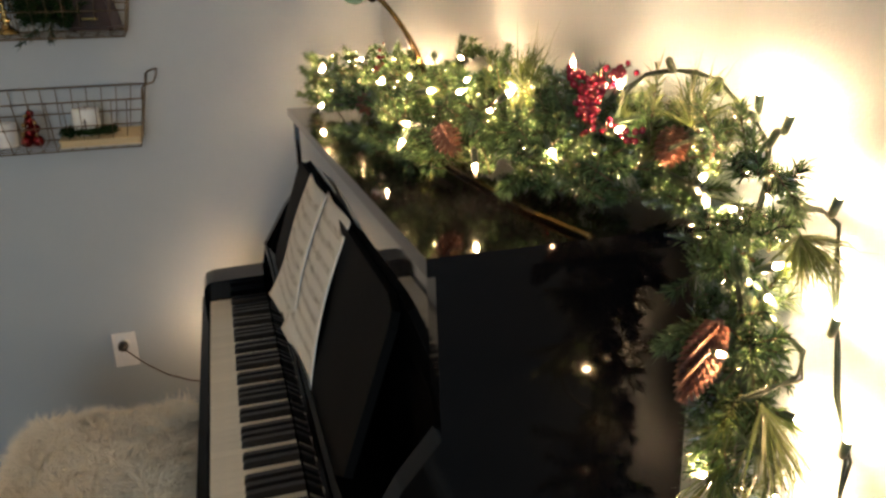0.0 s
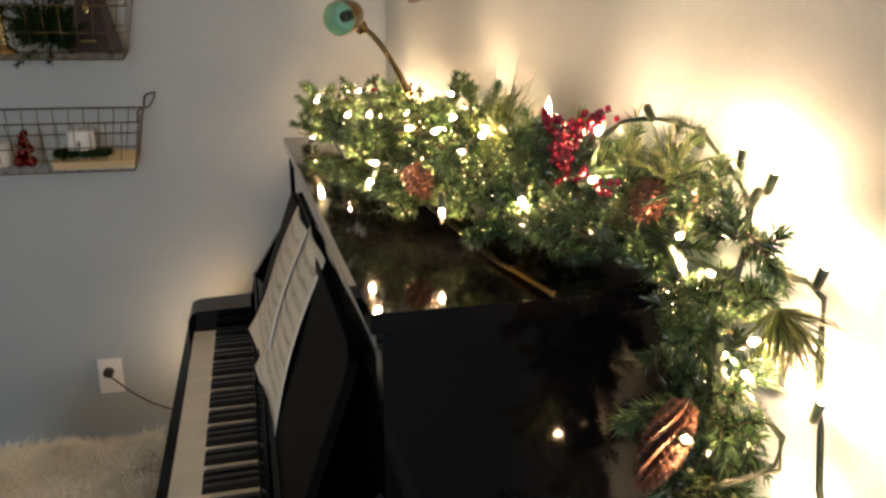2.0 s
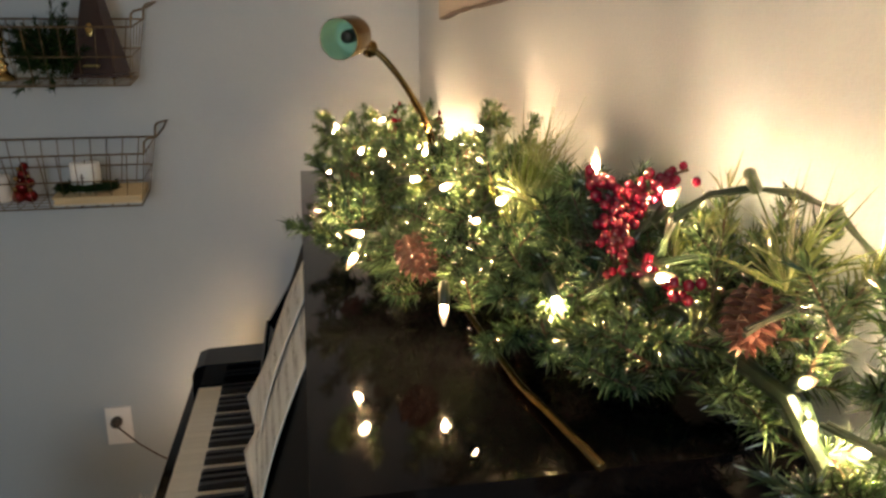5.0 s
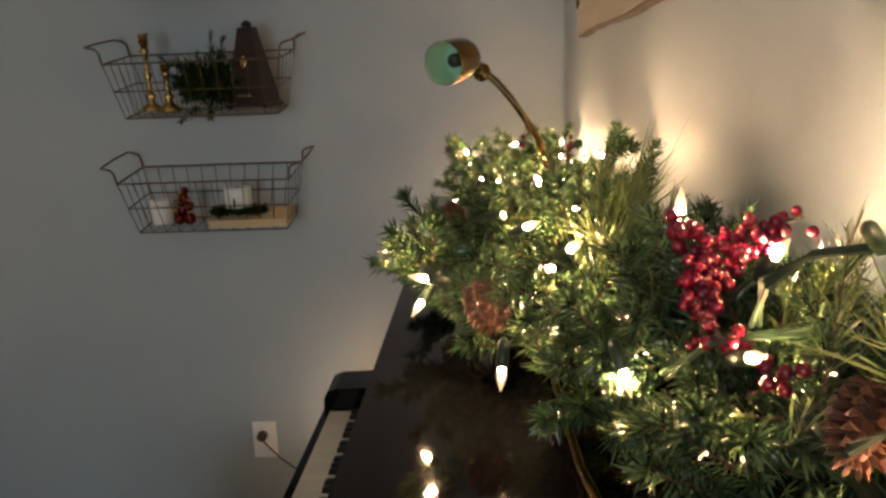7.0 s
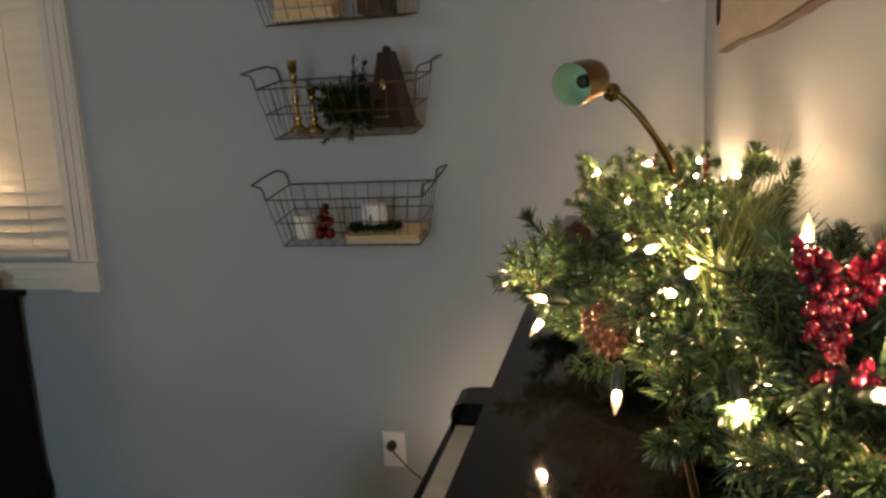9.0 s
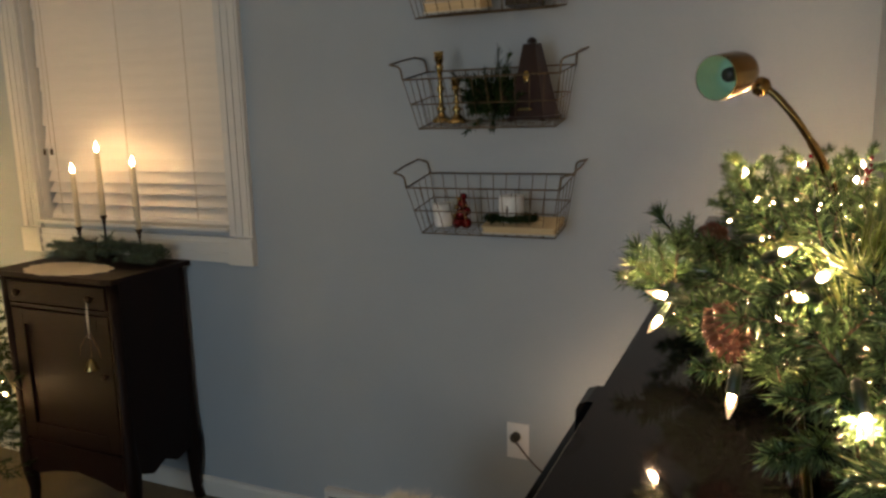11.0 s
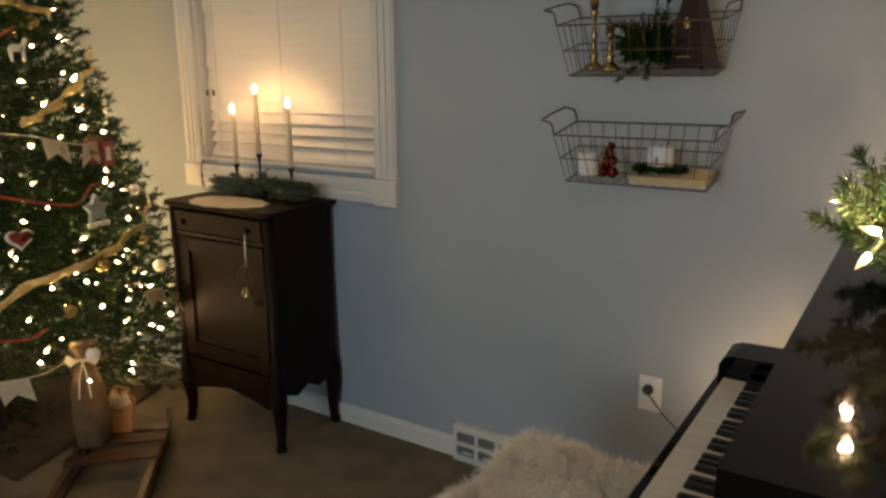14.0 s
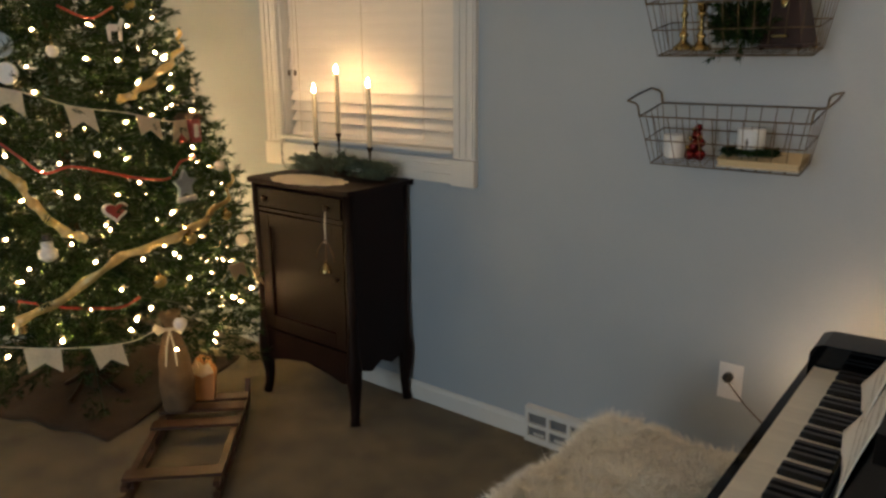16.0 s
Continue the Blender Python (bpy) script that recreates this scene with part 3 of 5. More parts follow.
def cp(name, bm, material, label="", bevel=0.003, smooth=False, parent=None):
    bm.transform(ci)
    return part(name, bm, material, parent or cab, label, bevel, smooth)


cp("top", prism(B(), [(CX0 - 0.02, CY0 + 0.02), (CX0 - 0.005, CY0 - 0.012), (CX1 - 0.03, CY0 - 0.022), (CX1 + 0.012, CY0 - 0.012), (CX1 + 0.02, CY0 + 0.02), (CX1 + 0.02, CY1 + 0.01), (CX0 - 0.02, CY1 + 0.01)], "z", 0.932, 0.952), MAHOG, bevel=0.006)
for x in (CX0, CX1 - 0.018):
    ap = [(CY0 + 0.03, 0.3), (CY0 + 0.05, 0.225), (CY0 + 0.1, 0.205), (CY0 + 0.16, 0.235), (CY0 + 0.22, 0.205), (CY1 - 0.05, 0.225), (CY1 - 0.03, 0.3), (CY1 - 0.03, 0.931), (CY0 + 0.03, 0.931)]
    cp("side_panel", prism(B(), ap, "x", x, x + 0.018), MAHOG)
cp("back_panel", box(B(), CX0 + 0.019, CX1 - 0.019, CY1 - 0.012, CY1 - 0.001, 0.2, 0.931), MAHOG)
cp("bottom_board", box(B(), CX0 + 0.019, CX1 - 0.019, CY0 + 0.03, CY1 - 0.014, 0.27, 0.29), MAHOG)
fr = [(CX0 + 0.03, 0.3), (CX0 + 0.036, 0.17), (CX0 + 0.08, 0.165), (CX0 + 0.15, 0.185), (CX0 + 0.281, 0.205), (CX1 - 0.15, 0.185), (CX1 - 0.08, 0.165), (CX1 - 0.036, 0.17), (CX1 - 0.03, 0.3)]
cp("front_apron", prism(B(), fr, "y", CY0 + 0.006, CY0 + 0.022), MAHOG)
for x, sx in ((CX0 + 0.018, -1), (CX1 - 0.018, 1)):
    for y, sy in ((CY0 + 0.018, -1), (CY1 - 0.018, 0.4)):
        pts = [(x, y, 0.93), (x, y, 0.42), (x, y, 0.3), (x + sx * 0.003, y + sy * 0.003, 0.24), (x + sx * 0.003, y + sy * 0.003, 0.17), (x - sx * 0.002, y - sy * 0.002, 0.09), (x + sx * 0.0, y + sy * 0.002, 0.035), (x + sx * 0.006, y + sy * 0.01, 0.0)]
        cp("leg", tube(B(), pts, [0.021, 0.021, 0.025, 0.032, 0.029, 0.021, 0.018, 0.021], 12), MAHOG, bevel=0, smooth=True)
dr = cp("drawer", box(B(), CX0 + 0.04, CX1 - 0.04, CY0 + 0.0, CY0 + 0.03, 0.838, 0.915), MAHOG, bevel=0.004)
cp("drawer_moulding", box(B(), CX0 + 0.037, CX1 - 0.037, CY0 + 0.004, CY0 + 0.028, 0.818, 0.832), MAHOG)
for x in (CX0 + 0.1, CX1 - 0.1):
    cp("knob", lathe(B(), [(0.006, 0), (0.006, 0.008), (0.013, 0.012), (0.014, 0.02), (0.008, 0.026)], 16, pose(x, CY0 - 0.0, 0.876, 90)), IRON, "dark round drawer knob", bevel=0, smooth=True, parent=dr)
dob = cp("door", box(B(), CX0 + 0.094, CX1 - 0.094, CY0 + 0.014, CY0 + 0.022, 0.366, 0.76), MAHOG, bevel=0.001)
for n, x0, x1, z0, z1 in (("stile", CX0 + 0.04, CX0 + 0.095, 0.31, 0.812), ("stile", CX1 - 0.095, CX1 - 0.04, 0.31, 0.812), ("rail", CX0 + 0.096, CX1 - 0.096, 0.31, 0.37), ("rail", CX0 + 0.096, CX1 - 0.096, 0.757, 0.812)):
    cp(n, box(B(), x0, x1, CY0 + 0.004, CY0 + 0.026, z0, z1), MAHOG, bevel=0.003, parent=dob)
bm = B()
for x in (CX0 + 0.094, CX1 - 0.1):
    box(bm, x, x + 0.006, CY0 + 0.005, CY0 + 0.016, 0.368, 0.76)
for z in (0.366, 0.754):
    box(bm, CX0 + 0.1, CX1 - 0.1, CY0 + 0.005, CY0 + 0.016, z, z + 0.006)
cp("panel_bead", bm, MAHOG, bevel=0.0015, parent=dob)
cp("door_knob", lathe(B(), [(0.005, 0), (0.005, 0.01), (0.011, 0.014), (0.009, 0.022)], 14, pose(CX1 - 0.068, CY0 + 0.004, 0.6, 90)), IRON, bevel=0, smooth=True, parent=dob)

# twig ornament and glass bell hanging from the drawer knob
hang = thing("hanging_bell_ornament", (CX1 - 0.1, CY0 - 0.02, 0.85), "rustic twig cord with a brass bell on the drawer knob", "ornament")
bm = B()
for k in range(3):
    tube(bm, [(0.001 * k, -0.002, 0.03), (0.004 * math.sin(k * 2), -0.006, -0.03), (0.003 * math.cos(k), -0.006, -0.07), (0.006 * (k - 1), -0.006, -0.105)], 0.0018, 6)
part("cord", bm, LACE, hang)
bm = B()
for sx in (-1, 1):
    tube(bm, [(0, -0.006, -0.09), (sx * 0.02, -0.008, -0.11), (sx * 0.042, -0.01, -0.14), (sx * 0.05, -0.01, -0.17)], [0.003, 0.0025, 0.002, 0.001], 6)
tube(bm, [(0, -0.006, -0.09), (0.002, -0.006, -0.14), (0, -0.006, -0.175)], 0.0018, 6)
part("twig", bm, BURLAP, hang)
part("bell", lathe(B(), [(0.024, 0), (0.0245, 0.003), (0.018, 0.014), (0.015, 0.028), (0.008, 0.036), (0.003, 0.042)], 20, pose(0, -0.01, -0.218)), BRASS, hang, smooth=True)
part("clapper", lathe(B(), [(0.001, 0), (0.005, 0.004), (0.001, 0.009)], 10, pose(0, -0.01, -0.224)), BRASS, hang, smooth=True)

# linen runner with scalloped edge
vs = []
cxm, cym = -2.0, 2.185
for k in range(144):
    a = 2 * math.pi * k / 144
    rr = 0.138 + 0.016 * abs(math.cos(6 * a)) + 0.004 * math.sin(3 * a + 0.6)
    vs.append((cxm + rr * 1.25 * math.cos(a), cym + rr * 0.72 * math.sin(a)))
single("linen_doily", prism(B(), vs, "z", 0.9525, 0.9545), LACE, "cream linen doily with a scalloped edge on the cabinet", "doily")

# candles
def candle(x, y, zb, length, stem):
    t = thing("candlestick", (x, y, 0.953), "ivory taper candle with glowing tip in a bronze holder", "candle", "candles on the cabinet")
    h = zb - 0.953
    part("holder", lathe(B(), [(0.03, 0.0), (0.028, 0.006), (0.008, 0.012), (0.004, 0.02), (0.004, h - 0.03), (0.009, h - 0.026), (0.005, h - 0.02), (0.012, h - 0.004), (0.0125, h + 0.004), (0.009, h + 0.004)], 16), IRON, t, smooth=True)
    part("taper", lathe(B(), [(0.0098, h + 0.002), (0.0098, h + length * 0.6), (0.0088, h + length - 0.006), (0.005, h + length), (0.0008, h + length + 0.001)], 16), WAX, t, smooth=True)
    part("flame", lathe(B(), [(0.004, h + length - 0.001), (0.0075, h + length + 0.008), (0.0078, h + length + 0.015), (0.0045, h + length + 0.027), (0.0008, h + length + 0.037)], 14), FLAME, t, "glowing flame tip", smooth=True)


candle(-2.15, 2.375, 1.07, 0.212, 0)
candle(-2.034, 2.395, 1.115, 0.246, 0)
candle(-1.848, 2.385, 1.07, 0.24, 0)

# ---------------------------------------------------------------- wire baskets on the wall
def wire_basket(z0):
    """z0: height of the rear rim. A tapered wire basket, tipped a little forward, with a loop handle at each end."""
    t = thing("wire_basket", (-0.44, YF - 0.012, z0), "aged brass-toned wire basket with end handles on the wall", "basket", "wire baskets on the wall")
    t.matrix_world = pose(-0.44, YF - 0.012, z0, 10)
    X, x = 0.23, 0.205
    F, Bk, f, b = -0.17, 0.0, -0.15, -0.036
    H = -0.145
    part("rim", tube(B(), [(-X, F, 0), (X, F, 0), (X, Bk, 0), (-X, Bk, 0), (-X, F, 0)], 0.0026, 6), WIRE, t)
    xm, fm, bmid = (X + x) / 2, (F + f) / 2, (Bk + b) / 2
    part("middle_wire", tube(B(), [(-xm, fm, H / 2), (xm, fm, H / 2), (xm, bmid, H / 2), (-xm, bmid, H / 2), (-xm, fm, H / 2)], 0.002, 6), WIRE, t)
    bm = B()
    tube(bm, [(-x, f, H), (x, f, H), (x, b, H), (-x, b, H), (-x, f, H)], 0.0024, 6)
    for k in range(1, 5):
        y = f + (b - f) * k / 5
        tube(bm, [(-x, y, H), (x, y, H)], 0.0013, 5)
    part("bottom_frame", bm, WIRE, t)
    n = 11
    for k in range(n + 1):
        u = 2 * k / n - 1
        part("upright_wire", tube(B(), [(X * u, F, 0), (x * u, f, H), (x * u, b, H), (X * u, Bk, 0)], 0.0013, 5), WIRE, t)
    for k in range(1, 4):
        u = k / 4
        for s in (-1, 1):
            part("upright_wire", tube(B(), [(s * X, F + (Bk - F) * u, 0), (s * x, f + (b - f) * u, H)], 0.0013, 5), WIRE, t)
    for s in (-1, 1):
        part("handle", tube(B(), [(s * X, F, 0), (s * (X + 0.004), F, 0.03), (s * (X + 0.012), F, 0.038), (s * (X + 0.036), F, 0.044), (s * (X + 0.04), F * 0.5, 0.045), (s * (X + 0.036), Bk, 0.044), (s * (X + 0.012), Bk, 0.038), (s * (X + 0.004), Bk, 0.03), (s * X, Bk, 0)], 0.003, 7), WIRE, t)
    return t


for z in (1.286, 1.594, 1.905):
    wire_basket(z)


def seat(zrim, x, y):
    """Height of the basket's floor at the plan point (x, y); y counts from the wall."""
    c, s = math.cos(radians(10)), math.sin(radians(10))
    return zrim + (y + 0.012 + 0.145 * s) / c * s - 0.145 * c + 0.0035


# upper basket: two candlesticks, a sprig with cones, a metronome
def brass_stick(x, y, h, zr):
    z = seat(zr, x, y)
    t = thing("brass_candlestick", (x, YF + y, z), "turned brass candlestick standing in the wire basket", "candlestick", "brass candlesticks")
    t.matrix_world = pose(x, YF + y, z, 4)
    prof = [(0.03, 0), (0.03, 0.006), (0.022, 0.012), (0.012, 0.02), (0.009, 0.03), (0.015, 0.038), (0.008, 0.046), (0.006, h * 0.4), (0.011, h * 0.47), (0.006, h * 0.53), (0.0065, h * 0.72), (0.013, h * 0.78), (0.008, h * 0.83)]
    part("stem", lathe(B(), prof, 22), BRASS, t, smooth=True)
    part("cup", lathe(B(), [(0.008, h * 0.83), (0.013, h * 0.86), (0.013, h * 0.98), (0.016, h), (0.01, h), (0.01, h * 0.9)], 22), BRASS, t, smooth=True)


brass_stick(-0.585, -0.1, 0.2, 1.594)
brass_stick(-0.53, -0.115, 0.125, 1.594)
zt = seat(1.594, -0.3, -0.1)
metro = thing("metronome", (-0.305, YF - 0.1, zt), "dark wooden pyramid metronome with a gold badge", "metronome")
metro.matrix_world = pose(-0.305, YF - 0.1, zt, 3, 0, -12)
bm = B()
base = [bm.verts.new((sx * 0.054, sy * 0.046, 0.012)) for sx, sy in ((-1, -1), (1, -1), (1, 1), (-1, 1))]
topv = [bm.verts.new((sx * 0.019, sy * 0.017, 0.205)) for sx, sy in ((-1, -1), (1, -1), (1, 1), (-1, 1))]
for i in range(4):
    bm.faces.new((base[i], base[(i + 1) % 4], topv[(i + 1) % 4], topv[i]))
bm.faces.new(base[::-1]), bm.faces.new(topv)
part("case", bm, ROSEWOOD, metro, bevel=0.003)
part("plinth", box(B(), -0.06, 0.06, -0.052, 0.052, 0.004, 0.0115), ROSEWOOD, metro, bevel=0.002)
bm = B()
lathe(bm, [(0.003, 0.2055), (0.014, 0.207), (0.013, 0.215), (0.004, 0.222)], 12)
part("cap", bm, ROSEWOOD, metro, smooth=True)
part("badge", lathe(B(), [(0.012, 0), (0.012, 0.002), (0.008, 0.003)], 16, pose(-0.002, -0.0335, 0.118, 78) @ Matrix.Diagonal((0.75, 1.35, 1, 1))), BRASS, metro, "oval gold badge")
part("key", box(B(), -0.02, 0.02, -0.055, -0.049, 0.03, 0.036), BRASS, metro, bevel=0.001)
for sx in (-1, 1):
    for sy in (-1, 1):
        part("foot", lathe(B(), [(0.006, 0), (0.008, 0.002), (0.006, 0.005)], 10, pose(sx * 0.05, sy * 0.042, -0.001)), BRASS, metro)

# middle basket: a book, a candle in a small wreath, a red figure-shaped bottle, a glass votive
zb = seat(1.286, -0.36, -0.1)
book = thing("old_book", (-0.34, YF - 0.095, zb), "thick old book with yellowed page edges lying flat", "book")
book.matrix_world = pose(-0.34, YF - 0.095, zb, 10)
part("page_block", box(B(), -0.105, 0.105, -0.052, 0.05, 0.003, 0.018), BOOK, book, bevel=0.002)
part("cover", box(B(), -0.108, 0.108, -0.055, 0.053, 0, 0.0028), LACE, book)
part("cover", box(B(), -0.108, 0.108, -0.055, 0.053, 0.0182, 0.021), BOOK, book, bevel=0.001)
part("spine", box(B(), -0.108, 0.108, 0.0505, 0.055, 0.0028, 0.0182), LACE, book)
pill = thing("pillar_candle", (-0.375, YF - 0.1, zb + 0.021), "short white pillar candle with a small printed emblem", "candle")
part("wax", lathe(B(), [(0.035, 0), (0.036, 0.004), (0.036, 0.07), (0.034, 0.074), (0.03, 0.0735), (0.002, 0.071)], 28), PLASTIC, pill, smooth=True)
part("wick", tube(B(), [(0, 0, 0.071), (0.001, 0, 0.08)], 0.0012, 5), BARK, pill)
part("emblem", box(B(), -0.002, 0.002, -0.0372, -0.0358, 0.02, 0.048), INK, pill)
part("emblem", box(B(), -0.006, 0.006, -0.0372, -0.0358, 0.036, 0.039), INK, pill)
zr = seat(1.286, -0.52, -0.11)
fig = thing("red_glass_ornament", (-0.52, YF - 0.115, zr), "stacked red and gold metallic glass ornament", "ornament")
def bead(x, y, z, rad):
    bm = B()
    bmesh.ops.create_uvsphere(bm, u_segments=14, v_segments=9, radius=rad, matrix=Matrix.Translation((x, y, z)))
    return bm


for x, y, z, rad in ((-0.013, -0.012, 0.016, 0.016), (0.015, -0.01, 0.017, 0.017), (0.0, 0.012, 0.018, 0.017), (-0.002, -0.008, 0.042, 0.0165), (0.01, 0.006, 0.05, 0.014), (0.001, -0.004, 0.072, 0.0145), (0.004, 0.0, 0.093, 0.011)):
    part("red_ball", bead(x, y, z, rad), REDTIN, fig, smooth=True)
for x, y, z, rad in ((-0.019, -0.013, 0.036, 0.008), (0.016, -0.016, 0.034, 0.006), (-0.014, -0.01, 0.062, 0.007), (0.014, -0.008, 0.068, 0.006), (-0.006, -0.012, 0.088, 0.006), (-0.02, -0.004, 0.01, 0.01)):
    part("gold_ball", bead(x, y, z, rad), BRASS, fig, "small gold glass ball", smooth=True)
vt = thing("glass_votive", (-0.59, YF - 0.1, seat(1.286, -0.59, -0.1)), "small frosted white glass votive holder", "votive")
part("cup", lathe(B(), [(0.024, 0), (0.028, 0.004), (0.031, 0.066), (0.029, 0.067), (0.026, 0.008), (0.002, 0.006)], 22), PLASTIC, vt, smooth=True)
# top basket: books lying flat and a dark box
zb = seat(1.905, -0.5, -0.09)
for k, (w, mat_) in enumerate(((0.15, LACE), (0.14, BOOK))):
    bk2 = thing("flat_book", (-0.52, YF - 0.09, zb + 0.03 * k + 0.001 * k), "worn hardback book lying flat in the basket", "book", "books in the top basket")
    bk2.matrix_world = pose(-0.52, YF - 0.09, zb + 0.031 * k, 10)
    part("page_block", box(B(), -w / 2 - 0.02, w / 2, -0.05, 0.045, 0.003, 0.025), BOOK, bk2)
    part("cover", box(B(), -w / 2 - 0.023, w / 2 + 0.003, -0.053, 0.048, 0, 0.0028), mat_, bk2)
    part("cover", box(B(), -w / 2 - 0.023, w / 2 + 0.003, -0.053, 0.048, 0.0252, 0.028), mat_, bk2)
single("dark_tin_box", box(B(), -0.375, -0.285, YF - 0.135, YF - 0.06, 1.905 - 0.155, 1.905 - 0.08), IRON, "small dark metal box in the top basket", "box", bevel=0.005)

# ---------------------------------------------------------------- greenery
def needles(name, stems, material, per=60, nlen=0.03, width=0.0008, seed=1, spread=(32, 62), parent=None, label="", brush=False):
    """Flat tapering needles round short stems. stems: rows of base, direction, length."""
    g = np.random.default_rng(seed)
    base = np.repeat(np.array([s[0] for s in stems], float), per, 0)
    d = np.array([s[1] for s in stems], float)
    d = np.repeat(d / np.linalg.norm(d, axis=1)[:, None], per, 0)
    ln_ = np.repeat(np.array([s[2] for s in stems], float), per)
    n = len(ln_)
    t = g.random(n) ** 0.8
    ref = g.normal(size=(n, 3))
    rad = ref - d * (ref * d).sum(1)[:, None]
    rad /= np.linalg.norm(rad, axis=1)[:, None]
    a = np.radians(spread[0] + (spread[1] - spread[0]) * g.random(n)) * (1.05 - 0.55 * t ** 3)
    if brush:
        t = np.where(g.random(n) < 0.16, 1.0 - 0.05 * g.random(n), g.random(n))
        a = np.radians(spread[0] + (spread[1] - spread[0]) * g.random(n)) * np.where(t > 0.93, g.random(n) ** 0.6, 1.0)
    nd = d * np.cos(a)[:, None] + rad * np.sin(a)[:, None]
    p = base + d * (t * ln_)[:, None]
    L = nlen * (0.5 + 0.6 * g.random(n))
    side = np.cross(nd, g.normal(size=(n, 3)))
    side /= np.linalg.norm(side, axis=1)[:, None]
    side *= width
    mid = p + nd * (L * 0.6)[:, None]
    tip = p + nd * L[:, None] + (g.normal(size=(n, 3)) * 0.1 + np.array((0, 0, -0.08))) * L[:, None]
    v = np.stack([p - side * 0.7, p + side * 0.7, mid + side, mid - side, tip], 1).reshape(-1, 3)
    q = np.arange(n)[:, None] * 5
    f4, f3 = (q + np.array([0, 1, 2, 3])).tolist(), (q + np.array([3, 2, 4])).tolist()
    ob = new(name, facemesh(name, v.tolist(), f4 + f3, material))
    ob.parent = parent
    return tagged(ob, label, kind="stuff")


def twigs(name, stems, material, r0, parent):
    vs, fs = [], []
    for b, d, l in stems:
        b, d = Vector(b), Vector(d).normalized()
        s = d.orthogonal().normalized()
        u = d.cross(s)
        k = len(vs)
        for e, rr in ((0, r0), (l, r0 * 0.5)):
            for i in range(3):
                a = 2 * math.pi * i / 3
                vs.append(tuple(b + d * e + rr * (math.cos(a) * s + math.sin(a) * u)))
        for i in range(3):
            fs.append((k + i, k + (i + 1) % 3, k + 3 + (i + 1) % 3, k + 3 + i))
        fs.append((k + 3, k + 4, k + 5))
    ob = new(name, facemesh(name, vs, fs, material))
    ob.parent = parent
    return tagged(ob, kind="stuff")


def along(path, s):
    """The point and the direction at the share s of a polyline."""
    path = [Vector(p) for p in path]
    ls = [(b - a).length for a, b in zip(path, path[1:])]
    w = s * sum(ls)
    for i, l in enumerate(ls):
        if w <= l or i == len(ls) - 1:
            return path[i].lerp(path[i + 1], min(1, w / l)), (path[i + 1] - path[i]).normalized()
        w -= l


LIDTOP = 1.2165
G = random.Random(5)
garland = thing("pine_garland", (0.37, 1.3, LIDTOP), "green artificial pine garland with cones and red berries on the piano", "garland")
gi = Matrix.Translation((-0.37, -1.3, -LIDTOP))
LIDWAY = [(0.34, 2.03, 1.25), (0.36, 1.85, 1.262), (0.375, 1.6, 1.268), (0.37, 1.35, 1.275), (0.39, 1.1, 1.28), (0.425, 0.92, 1.285), (0.45, 0.77, 1.285), (0.462, 0.65, 1.265)]
DRAPE = [(0.462, 0.65, 1.265), (0.465, 0.57, 1.2), (0.462, 0.545, 1.09), (0.458, 0.54, 0.95), (0.462, 0.545, 0.8), (0.46, 0.55, 0.62)]


def front_line(y):
    """How far the garland reaches to the front of the lid at y."""
    return float(np.interp(y, (0.65, 0.75, 0.87, 0.95, 1.05, 1.14, 1.27), (0.4, 0.362, 0.305, 0.268, 0.232, 0.212, 0.205)))


def local(stems):
    return [(tuple(gi @ Vector(b)), tuple(d), l) for b, d, l in stems]


